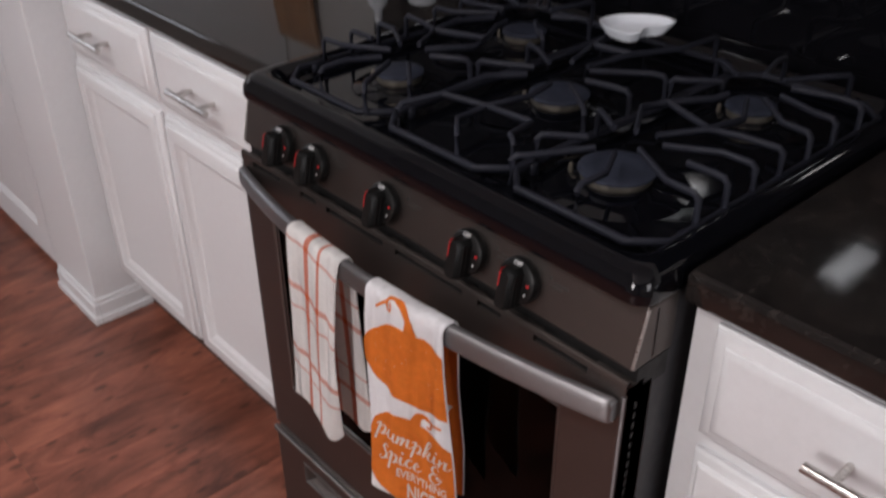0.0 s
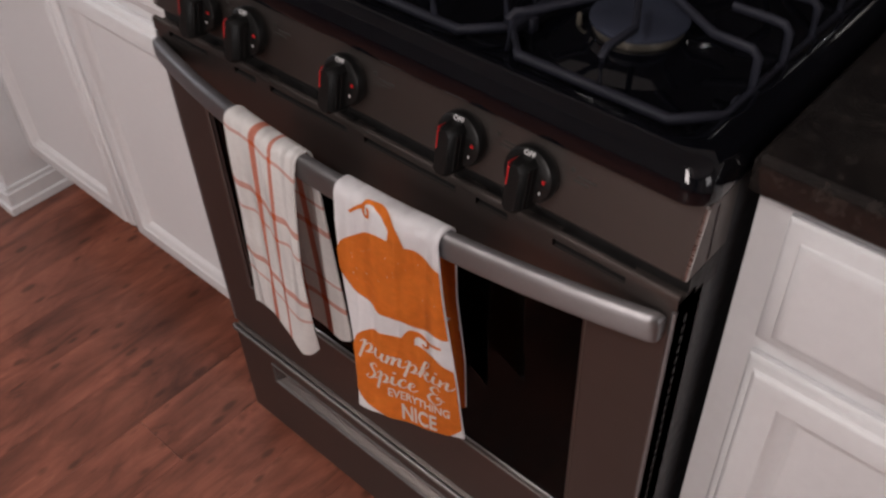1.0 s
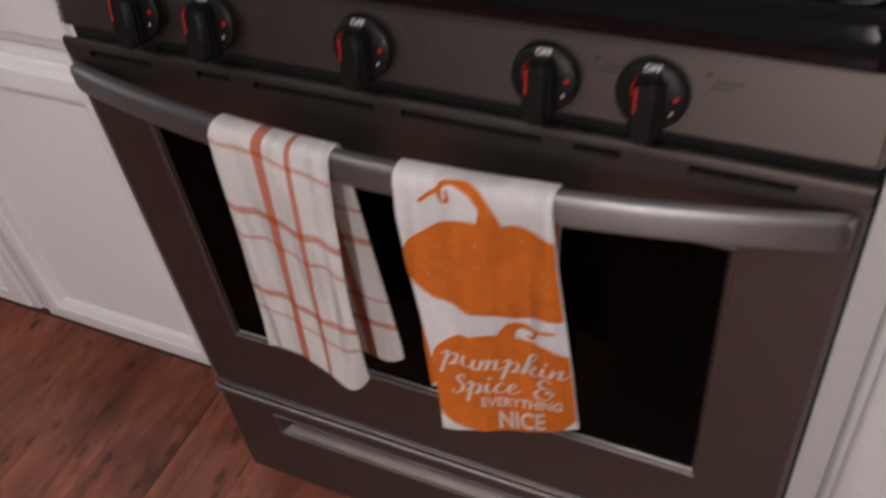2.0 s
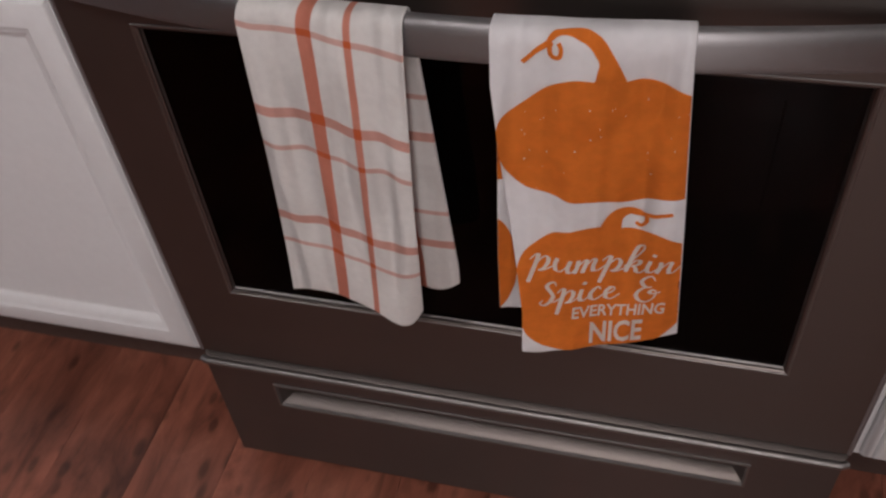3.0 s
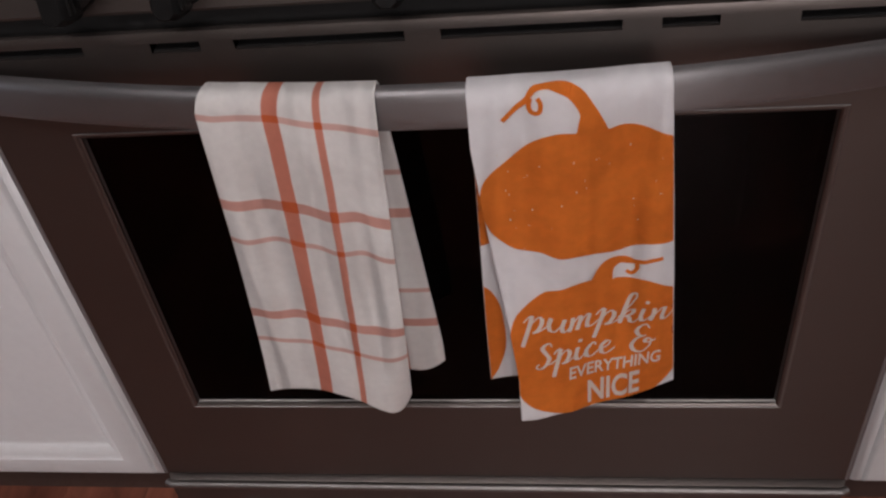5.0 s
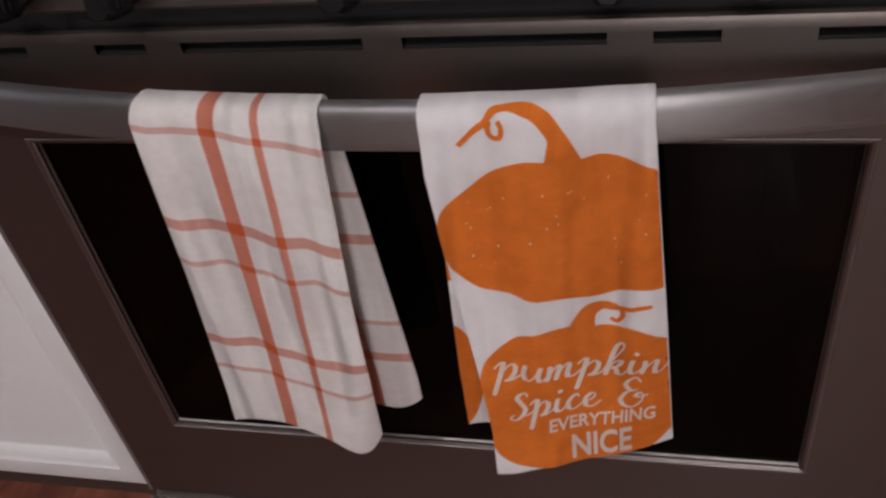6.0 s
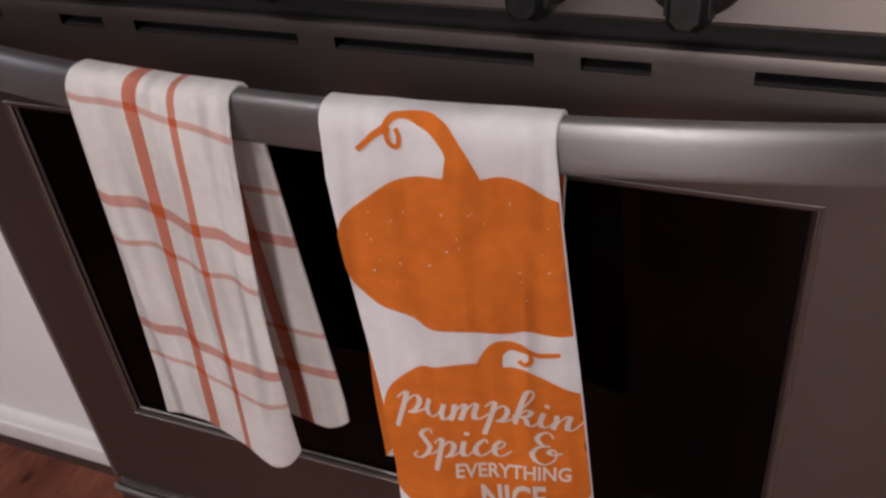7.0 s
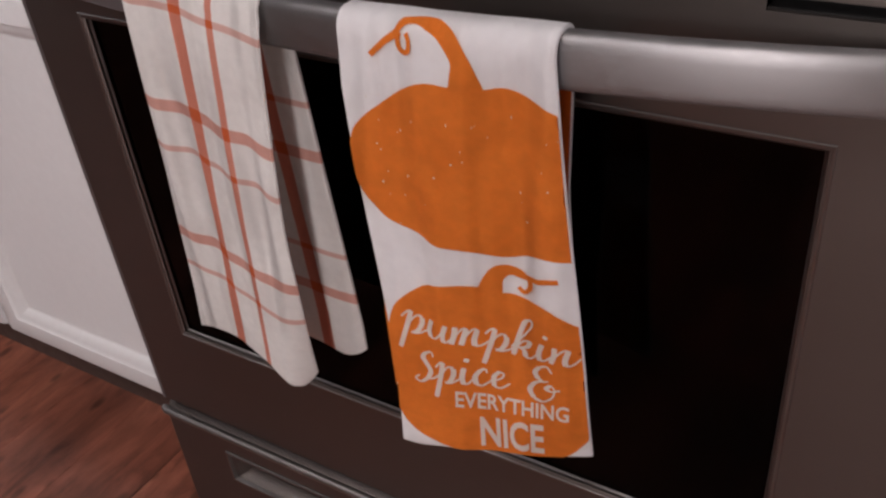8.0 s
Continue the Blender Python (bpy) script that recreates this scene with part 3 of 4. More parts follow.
# oven door: leaf, window opening, vent strip, curved handle
DZ0, DZ1, SZ0, SZ1 = 0.258, 0.818, 0.801, 0.809
WX0, WX1, WZL, WZH = -0.300, 0.285, 0.388, 0.726
D = HX - 0.001
leaf = skin(front_rings([(-D, D, DZ0, SZ0, 0.044), (-D, D, DZ0, SZ0, 0.004), (-D + 0.004, D - 0.004, DZ0 + 0.004, SZ0, 0.0),
                         (WX0 - 0.003, WX1 + 0.003, WZL - 0.003, WZH + 0.003, 0.0), (WX0 - 0.001, WX1 + 0.001, WZL - 0.001, WZH + 0.001, 0.0015), (WX0 - 0.001, WX1 + 0.001, WZL - 0.001, WZH + 0.001, 0.030)]), True, False)
door = part("oven_door", leaf, STEEL, rng, "stainless steel oven door with a dark window")
reveal = [(WX0 - 0.0066 + d, WX1 + 0.0066 - d, WZL - 0.0066 + d, WZH + 0.0066 - d, y) for d, y in ((0.0, -0.0004), (0.0008, -0.0010), (0.0022, -0.0006), (0.0066, 0.0052), (0.0068, 0.0058))]
part("window_trim", skin(front_rings(reveal), False, False), TRIM, door)
part("glass", box(WX0, WX1, 0.006, 0.010, WZL, WZH), GLASS, door, "dark tinted window glass")
inner = skin(front_rings([(-0.297, 0.285, 0.394, 0.725, 0.028), (-0.245, 0.233, 0.44, 0.69, 0.028), (-0.245, 0.233, 0.44, 0.69, 0.05)]), False, False)
part("inner_frame", inner, CAVITY, door)
part("cavity", skin([[(x, y, z) for x, z in ((-0.27, 0.41), (0.26, 0.41), (0.26, 0.715), (-0.27, 0.715))] for y in (0.052, 0.5)], False, True), CAVITY, rng, "dark enamelled oven cavity")
for z in (0.50, 0.61):
    rack = bmesh.new()
    for y in (0.07, 0.46):
        tube([(-0.255, y, z), (0.245, y, z)], 0.003, 6, 1, rack)
    for i in range(15):
        x = -0.245 + i * 0.034
        tube([(x, 0.07, z + 0.003), (x, 0.46, z + 0.003)], 0.0018, 6, 1, rack)
    part("oven_rack", rack, NICKEL, rng)

SLOTS = ((-0.345, -0.269), (-0.216, -0.178), (-0.152, -0.026), (0.0, 0.127), (0.154, 0.193), (0.246, 0.325))
edge = -D
# near-black sheets on the slot floors: the slots' shade put into colour
for a, b in SLOTS:
    part("slot_shade", box(a, b, 0.003, 0.031, SZ0 + 0.0002, SZ0 + 0.0008), DARK, door)
for a, b in (*SLOTS, (D, D)):
    part("vent_bar", box(edge, a, 0.0, 0.03, SZ0, SZ1), STEEL, door, "", False)
    edge = b
part("door_top", skin([[(-D, y, z), (D, y, z)] for y, z in ((0.0, SZ1), (0.0, DZ1 - 0.004), (0.001, DZ1 - 0.001), (0.003, DZ1), (0.0055, DZ1), (0.0065, DZ1 - 0.001), (0.0065, SZ1))], False, False, False), STEEL, door)
# lighter metal tubes added as the highlight along the door's rounded edges
for x in (-D + 0.0022, D - 0.0022):
    part("edge_highlight", tube([(x, 0.0018, DZ0 + 0.004), (x, 0.0018, SZ0 - 0.002)], 0.0030, 10, 1, None, (1, 0, 0)), HANDLE, door, "rounded door edge in brighter metal as its highlight")
# strip behind the slots, coloured as the shade inside them
part("vent_shade", box(-0.36, 0.36, 0.0315, 0.036, SZ0 - 0.003, SZ1 + 0.003), DARK, door)
# holes drawn as near-black strips, with their shade in the colour
bm = bmesh.new()
for i in range(22):
    z = 0.47 + i * 0.0145
    box(D - 0.0006, D + 0.0006, 0.018, 0.022, z, z + 0.008, bm=bm)
part("edge_perforation", bm, DARK, door)


def handle_y(x):
    return -0.050 + 0.046 * (x / 0.366) ** 2


HZ = 0.7795
rings = []
ends = (0.3605, 0.3630, 0.3655, 0.3675, 0.3690, 0.3697, 0.3700)
stations = [-e for e in reversed(ends)] + [-0.358 + 0.716 * i / 72 for i in range(73)] + list(ends)
for x in stations:
    end = min(1.0, 0.70 + 0.30 * math.sqrt(max(0.0, 1 - max(0.0, (abs(x) - 0.360) / 0.010) ** 2)))
    ring = []
    for j in range(24):
        a = 2 * math.pi * j / 24
        cy, cz = math.cos(a), math.sin(a)
        p = 0.58 if cy < 0 else 0.8
        ring.append((x, handle_y(x) - 0.0028 + 0.0087 * end * math.copysign(abs(cy) ** p, cy), HZ + 0.0168 * end * math.copysign(abs(cz) ** p, cz)))
    rings.append(ring)
part("handle", skin(rings), HANDLE, door, "bowed brushed steel door handle")

# storage drawer with a long pull recess
LX0, LX1, LZ0, LZ1 = -0.287, 0.280, 0.172, 0.214
dr = skin(front_rings([(-D, D, 0.036, 0.250, 0.044), (-D, D, 0.036, 0.250, 0.006), (-D + 0.004, D - 0.004, 0.040, 0.244, -0.004), (LX0 - 0.002, LX1 + 0.002, LZ0 - 0.002, LZ1 + 0.002, -0.004),
                       (LX0, LX1, LZ0, LZ1, -0.002), (LX0 + 0.012, LX1 - 0.012, LZ0 + 0.004, LZ1 - 0.004, 0.016)]))
drawer = part("storage_drawer", dr, STEEL, rng, "stainless steel drawer with a recessed pull")
rt = [(LX0 - 0.003 + d, LX1 + 0.003 - d, LZ0 - 0.003 + d, LZ1 + 0.003 - d, y) for d, y in ((0.0, -0.0042), (0.0005, -0.0062), (0.003, -0.0062), (0.004, -0.002))]
part("recess_trim", skin(front_rings(rt), False, False), TRIM, drawer)
part("top_lip", tube([(-D, -0.003, 0.2475), (-D + 0.006, -0.006, 0.2475), (D - 0.006, -0.006, 0.2475), (D, -0.003, 0.2475)], 0.0045, 12), TRIM, drawer)

# burners and grates
PAN = 0.921


def burner(x, y, r):
    h = part("burner", lathe([(r * 1.95, 0.0), (r * 1.95, 0.001), (r * 1.7, 0.0035), (r * 1.35, 0.007), (r * 1.12, 0.0075), (r * 1.04, 0.010), (r * 0.96, 0.0105)], 40, (x, y, PAN - 0.0005)), ENAMEL, rng, "glossy black burner bowl")
    part("ring", lathe([(r * 0.90, 0.0), (r * 0.95, 0.004), (r * 0.95, 0.0095), (r * 0.9, 0.0105)], 40, (x, y, PAN + 0.0095)), BURNER, h, "dull metal flame ring")
    part("cap", lathe([(r * 0.94, 0.0), (r * 1.02, 0.0012), (r * 1.02, 0.0040), (r * 0.95, 0.0058), (r * 0.6, 0.0066), (r * 0.1, 0.0068)], 40, (x, y, PAN + 0.0195)), CAP, h, "matt grey-black burner cap")
    part("igniter", lathe([(0.0030, 0.0), (0.0034, 0.002), (0.0026, 0.012), (0.0012, 0.013)], 10, (x - r * 1.12, y - r * 0.5, PAN + 0.006)), BURNER, h, "small dull igniter")


BURNERS = ((0.207, 0.176, 0.046), (0.212, 0.455, 0.034), (-0.212, 0.188, 0.036), (-0.212, 0.455, 0.036), (0.006, 0.298, 0.042))
for b in BURNERS:
    burner(*b)

GZ = 0.972
FRAME = 0.934


def finger(bm, pts, r=0.0036):
    """A cast bar that runs level and drops to the frame at its last point; twice the last point: no drop."""
    line = [(x, y, GZ) for x, y in pts]
    x, y = pts[-1]
    if pts[-1] == pts[-2]:
        tube(line[:-1], r, 8, 1.5, bm)
        return
    px, py = pts[-2]
    k = 0.006 / max(0.006, math.hypot(x - px, y - py))
    line[-1] = (x - (x - px) * k, y - (y - py) * k, GZ - 0.0005)
    line += [(x, y, GZ - 0.006), (x, y, FRAME)]
    tube(line, r, 8, 1.3, bm)


def grate(x0, x1, bars, label):
    """A cast grate: a low frame with cut corners, and bent bars that rise from it toward the burners."""
    g = thing("burner_grate", label, "grate", "cast-iron grates")
    y0, y1, c = 0.064, 0.590, 0.034
    ring = [(x0 + c, y0), (x1 - c, y0), (x1, y0 + c), (x1, y1 - c), (x1 - c, y1), (x0 + c, y1), (x0, y1 - c), (x0, y0 + c), (x0 + c, y0), (x1 - c, y0)]
    part("frame", tube([(x, y, FRAME) for x, y in ring], 0.0054, 8, 1.0), IRON, g)
    for pts in bars:
        f = bmesh.new()
        finger(f, pts)
        part("bar", f, IRON, g)
    for x in (x0 + 0.002, x1 - 0.002):
        for y in (y0 + 0.06, y1 - 0.06):
            part("foot", box(x - 0.006, x + 0.006, y - 0.006, y + 0.006, PAN - 0.0005, FRAME + 0.002, 0.001, 1), IRON, g)


# bars of a two-burner grate, from near a burner out to the frame
SIDE_BARS = (
    ((0.190, 0.152), (0.150, 0.078), (0.138, 0.067)),
    ((0.166, 0.168), (0.128, 0.138), (0.119, 0.130)),
    ((0.214, 0.158), (0.240, 0.112), (0.238, 0.066)),
    ((0.228, 0.186), (0.296, 0.146), (0.340, 0.144)),
    ((0.286, 0.198), (0.322, 0.198), (0.341, 0.197)),
    ((0.240, 0.214), (0.298, 0.250), (0.341, 0.252)),
    ((0.218, 0.232), (0.250, 0.292), (0.288, 0.304), (0.341, 0.310)),
    ((0.194, 0.224), (0.154, 0.286), (0.168, 0.324), (0.250, 0.292), (0.250, 0.292)),
    ((0.170, 0.212), (0.132, 0.236), (0.119, 0.244)),
    ((0.168, 0.324), (0.200, 0.378), (0.204, 0.404), (0.204, 0.404)),
    ((0.250, 0.292), (0.262, 0.350), (0.232, 0.404), (0.232, 0.404)),
    ((0.246, 0.424), (0.300, 0.376), (0.341, 0.372)),
    ((0.254, 0.450), (0.310, 0.432), (0.341, 0.432)),
    ((0.250, 0.482), (0.308, 0.500), (0.341, 0.498)),
    ((0.228, 0.500), (0.262, 0.560), (0.280, 0.589)),
    ((0.198, 0.502), (0.182, 0.560), (0.180, 0.589)),
    ((0.172, 0.474), (0.136, 0.500), (0.119, 0.508)),
    ((0.172, 0.436), (0.136, 0.404), (0.119, 0.398)),
)
CENTRE_BARS = (
    ((0.020, 0.262), (0.032, 0.212), (0.018, 0.145), (-0.052, 0.130), (-0.066, 0.066)),
    ((0.090, 0.150), (0.018, 0.145), (0.020, 0.090), (0.046, 0.066)),
    ((-0.024, 0.262), (-0.058, 0.214), (-0.052, 0.130), (-0.052, 0.130)),
    ((-0.036, 0.290), (-0.084, 0.262), (-0.111, 0.252)),
    ((0.044, 0.276), (0.086, 0.246), (0.111, 0.226)),
    ((0.046, 0.304), (0.084, 0.314), (0.111, 0.318)),
    ((-0.034, 0.318), (-0.080, 0.346), (-0.111, 0.356)),
    ((0.026, 0.336), (0.090, 0.390), (0.111, 0.398)),
    ((0.014, 0.346), (0.024, 0.430), (0.058, 0.500), (0.064, 0.589)),
    ((-0.014, 0.344), (-0.040, 0.420), (-0.058, 0.500), (-0.064, 0.589)),
    ((0.024, 0.430), (-0.040, 0.420), (-0.040, 0.420)),
    ((0.090, 0.150), (0.098, 0.104), (0.111, 0.098)),
)


def mirrored(bars):
    return [[(-x, y) for x, y in b] for b in bars]


grate(0.117, 0.343, SIDE_BARS, "black cast-iron grate over a large and a small burner")
grate(-0.113, 0.113, CENTRE_BARS, "black cast-iron grate over the centre burner")
grate(-0.343, -0.117, mirrored(SIDE_BARS), "black cast-iron grate over two burners")

# ---- towels on the oven handle ----
TOPZ, A, B = 0.783, 0.0160, 0.0140     # the fold's centre height and half sizes round the handle
SNUG = 0.60                            # the fold lies closer behind the handle than before it


class Towel:
    """A towel over the handle: a front flap, a fold, a back flap."""

    def __init__(self, left, right, lean, low, back_left, back_right, back_low, back_y, ripple, seed, power, curl=0.0, sag=0.0):
        self.power, self.curl, self.sag = power, curl, sag
        self.left, self.right, self.lean, self.low = left, right, lean, low
        self.bl, self.br, self.back_low, self.back_y, self.ripple, self.seed = back_left, back_right, back_low, back_y, ripple, seed

    def front_y(self, x, z):
        q = max(0.0, (TOPZ - z) / 0.30)
        a = handle_y(x) - A
        b = self.lean(x)
        wave = self.ripple * min(1.0, 0.30 + q * 1.3) * (math.sin(x * 95 + self.seed + q * 1.7) + 0.6 * math.sin(x * 171 + 2 * self.seed - q * 2.3))
        wave += self.ripple * 0.9 * min(1.0, 0.35 + q) * noise.noise(Vector((x * 60, z * 5, 3 + self.seed)))
        wave += self.ripple * 0.22 * min(1.0, q * 2.2) * math.sin(x * 170 + 1.6 * math.sin(z * 9 + self.seed)) * (0.4 + 0.6 * noise.noise(Vector((x * 9, z * 8, 7 + self.seed))))
        wave *= 1.0 - 0.78 * max(0.0, min(1.0, (q - 0.45) / 0.35))
        return a + (b - a) * q ** self.power + wave + 0.0016 * noise.noise(Vector((x * 22, z * 13, self.seed))) * q

    def front(self, u, d):
        """Point u across and d metres below the fold's centre."""
        z = TOPZ - d
        x = self.left(d) + (self.right(d) - self.left(d)) * u
        roll = self.curl * max(0.0, (u - 0.86) / 0.14) ** 2 * (max(0.0, d) / 0.3) ** 2
        return Vector((x, self.front_y(x, z) + roll, z))

    def pattern(self, u, d):
        """Where the woven pattern stands at a point of the front flap; it sags past the middle."""
        return d - self.sag * max(0.0, (u - 0.40) / 0.60) ** 1.1

    def back(self, u, d):
        z = TOPZ - d
        x = self.bl(d) + (self.br(d) - self.bl(d)) * u
        q = d / 0.3
        y = handle_y(x) + A * SNUG + (self.back_y(u) - handle_y(x) - A * SNUG) * min(1.0, q * 1.4) + self.ripple * 0.7 * q * math.sin(x * 80 + self.seed * 3)
        return Vector((x, min(y, -0.0055), z))

    def rows(self, nu, across):
        rows = []
        for i in range(61):
            rows.append([(self.front(u, self.low(u) * (1 - i / 60)), (u * (self.right(self.low(u) * (1 - i / 60)) - self.left(self.low(u) * (1 - i / 60))), self.pattern(u, self.low(u) * (1 - i / 60)))) for u in [k / nu for k in range(nu + 1)]])
        for i in range(1, 24):
            a = math.pi * i / 24
            row = []
            for k in range(nu + 1):
                u = k / nu
                f, b = self.front(u, 0), self.back(u, 0)
                m = (f + b) / 2
                p = Vector((f.x + (b.x - f.x) * i / 24, m.y + (f.y - m.y) * math.copysign(abs(math.cos(a)) ** 0.7, math.cos(a)), TOPZ + B * math.sin(a)))
                row.append((p, (u * (self.right(0) - self.left(0)), self.pattern(u, -0.043 * i / 24) * (1 - i / 24) - 0.043 * (i / 24) ** 2)))
            rows.append(row)
        for i in range(41):
            rows.append([(self.back(u, self.back_low(u) * i / 40), (0.145 - u * across, -0.043 - self.back_low(u) * i / 40)) for u in [k / nu for k in range(nu + 1)]])
        return rows

    def build(self, name, mat, label, across=0.125, nu=120):
        bm = bmesh.new()
        uvl = bm.loops.layers.uv.new("UVMap")
        rows = self.rows(nu, across)
        vs = [[(bm.verts.new(p), uv) for p, uv in r] for r in rows]
        for r0, r1 in zip(vs, vs[1:]):
            for k in range(nu):
                quad = (r0[k], r0[k + 1], r1[k + 1], r1[k])
                f = bm.faces.new([q[0] for q in quad])
                for lp, q in zip(f.loops, quad):
                    lp[uvl].uv = q[1]
        ob = part(name, bm, mat)
        ob.data.shade_smooth()
        so = ob.modifiers.new("thickness", "SOLIDIFY")
        so.thickness, so.offset = 0.0030, 0.0
        be = ob.modifiers.new("hem", "BEVEL")
        be.width, be.segments, be.limit_method, be.angle_limit = 0.0011, 2, "ANGLE", radians(60)
        return tagged(ob, label, "towel", "dish towels on the oven handle")


def lerp(a, b, q):
    return a + (b - a) * max(0.0, min(1.0, q))


def plaid_hem(u):
    """Length of the front flap: the hem rises to the middle and droops at the rolled edge."""
    return 0.295 - 0.008 * math.sin(math.pi * min(1.0, u / 0.80)) + 0.009 * max(0.0, (u - 0.55) / 0.37) ** 1.3 - 0.012 * max(0.0, (u - 0.93) / 0.07) ** 2


plaid_towel = Towel(lambda d: lerp(-0.172, -0.184, (d / 0.3) ** 2), lambda d: -0.041 - 0.013 * (max(0.0, d) / 0.3) ** 2, lambda x: -0.063 - 0.024 * max(0.0, (x + 0.180) / 0.125) ** 1.3,
                    plaid_hem, lambda d: -0.160, lambda d: lerp(-0.041, -0.024, d / 0.26),
                    lambda u: 0.288 + 0.010 * u - 0.014 * max(0.0, (u - 0.80) / 0.20) ** 2, lambda u: -0.037, 0.0024, 0.6, 0.62, 0.020, 0.011)
plaid_towel.build("dish_towel", PLAID, "white cotton dish towel with terracotta plaid stripes on oven handle")

pump_towel = Towel(lambda d: lerp(0.021, 0.045, (d - 0.03) / 0.22), lambda d: lerp(0.157, 0.177, d / 0.3), lambda x: -0.094 + (x - 0.045) / 0.132 * 0.044,
                   lambda u: 0.300 - 0.003 * u + 0.003 * math.sin(math.pi * u), lambda d: lerp(0.020, 0.018, d / 0.3), lambda d: lerp(0.156, 0.148, d / 0.1),
                   lambda u: 0.286 + 0.012 * u, lambda u: lerp(-0.060, -0.012, u), 0.0032, 2.1, 1.1)
pump_ob = pump_towel.build("dish_towel", COTTON, "white dish towel with orange pumpkin print on oven handle", 0.135)


def smooth_loop(pts, n=6, closed=True):
    """A rounded line through points."""
    out = []
    m = len(pts)
    for i in range(m if closed else m - 1):
        p = [Vector(pts[(i + k) % m] if closed else pts[max(0, min(m - 1, i + k))]) for k in (-1, 0, 1, 2)]
        for j in range(n):
            t = j / n
            out.append(0.5 * (2 * p[1] + (p[2] - p[0]) * t + (2 * p[0] - 5 * p[1] + 4 * p[2] - p[3]) * t * t + (3 * p[1] - p[0] - 3 * p[2] + p[3]) * t ** 3))
    if not closed:
        out.append(Vector(pts[-1]))
    return out


def flat_shape(pts):
    bm = bmesh.new()
    bm.faces.new([bm.verts.new((p[0], p[1], 0)) for p in pts])
    bmesh.ops.triangulate(bm, faces=bm.faces[:])
    return bm


def ribbon(pts, w0, w1):
    line = smooth_loop(pts, 6, False)
    bm = bmesh.new()
    pairs = []
    for i, p in enumerate(line):
        d = (line[min(i + 1, len(line) - 1)] - line[max(i - 1, 0)]).normalized()
        n = Vector((-d.y, d.x)) * (w0 + (w1 - w0) * i / (len(line) - 1)) / 2
        pairs.append((bm.verts.new((*(p + n), 0)), bm.verts.new((*(p - n), 0))))
    for (a, b), (c, e) in zip(pairs, pairs[1:]):
        bm.faces.new((a, b, e, c))
    return bm


def print_on(name, bm, towel, parent, mat, lift, label="", back=False):
    """Lays a flat shape (x, z) on a flap of a towel."""
    for axis, step in ((0, 0.003), (1, 0.006)):
        lo = min(v.co[axis] for v in bm.verts)
        hi = max(v.co[axis] for v in bm.verts)
        c = lo + step
        while c < hi:
            co = Vector((c, 0, 0)) if axis == 0 else Vector((0, c, 0))
            no = Vector((1, 0, 0)) if axis == 0 else Vector((0, 1, 0))
            bmesh.ops.bisect_plane(bm, geom=bm.verts[:] + bm.edges[:] + bm.faces[:], plane_co=co, plane_no=no)
            c += step
    uvl = bm.loops.layers.uv.new("UVMap")
    for f in bm.faces:
        for lp in f.loops:
            lp[uvl].uv = (lp.vert.co.x, lp.vert.co.y)
    for v in bm.verts:
        x, z = v.co.x, v.co.y
        d = TOPZ - z
        if back:
            l, r = towel.bl(d), towel.br(d)
            x = max(l + 0.0006, min(r - 0.0006, x))
            p = towel.back((x - l) / (r - l), max(0.0, min(d, 0.298)))
            v.co = (x, p.y - 0.0015 - lift - v.co.z, p.z)
        else:
            l, r = towel.left(d), towel.right(d)
            x = max(l + 0.0004, min(r - 0.0004, x))
            d = min(d, towel.low((x - l) / (r - l)) - 0.0006)
            if d < 0:
                s = min(1.0, -d / B)
                mid_y = handle_y(x) - A * (1 - SNUG) / 2
                half = mid_y - towel.front_y(x, TOPZ)
                out = 0.0017 + lift + v.co.z
                v.co = (x, mid_y - half * (1 - s * s) ** 0.35 - out * (1 - s * s) ** 0.5, TOPZ + min(-d, B) + out * s)
                continue
            v.co = (x, towel.front_y(x, TOPZ - d) - 0.0018 - lift - v.co.z, TOPZ - d)
    bmesh.ops.remove_doubles(bm, verts=bm.verts[:], dist=0.00005)
    ob = part(name, bm, mat, parent, label)
    ob.data.shade_smooth()
    return ob


# the printed pumpkins, as rounded outlines (x, z) traced through the camera's view
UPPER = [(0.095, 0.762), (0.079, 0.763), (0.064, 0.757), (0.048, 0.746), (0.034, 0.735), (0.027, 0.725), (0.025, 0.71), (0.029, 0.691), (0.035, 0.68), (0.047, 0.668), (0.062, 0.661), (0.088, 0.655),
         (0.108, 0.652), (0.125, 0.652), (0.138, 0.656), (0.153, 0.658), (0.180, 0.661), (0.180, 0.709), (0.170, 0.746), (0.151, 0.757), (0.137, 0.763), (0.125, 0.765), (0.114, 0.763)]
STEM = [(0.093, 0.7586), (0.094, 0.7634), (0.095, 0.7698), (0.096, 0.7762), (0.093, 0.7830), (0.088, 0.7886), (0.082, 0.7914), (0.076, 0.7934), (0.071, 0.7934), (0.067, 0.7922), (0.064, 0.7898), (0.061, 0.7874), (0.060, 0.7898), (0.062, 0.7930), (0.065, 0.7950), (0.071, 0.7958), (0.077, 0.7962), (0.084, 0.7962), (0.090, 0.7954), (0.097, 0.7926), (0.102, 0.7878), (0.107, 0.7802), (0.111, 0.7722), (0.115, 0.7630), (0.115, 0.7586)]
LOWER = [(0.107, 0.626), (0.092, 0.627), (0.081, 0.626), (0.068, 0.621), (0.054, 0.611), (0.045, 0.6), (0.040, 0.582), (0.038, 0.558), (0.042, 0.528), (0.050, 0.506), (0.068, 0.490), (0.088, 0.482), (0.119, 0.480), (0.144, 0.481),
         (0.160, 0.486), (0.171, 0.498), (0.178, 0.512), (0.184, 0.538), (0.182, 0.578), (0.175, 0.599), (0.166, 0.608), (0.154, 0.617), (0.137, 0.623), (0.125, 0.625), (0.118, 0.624)]
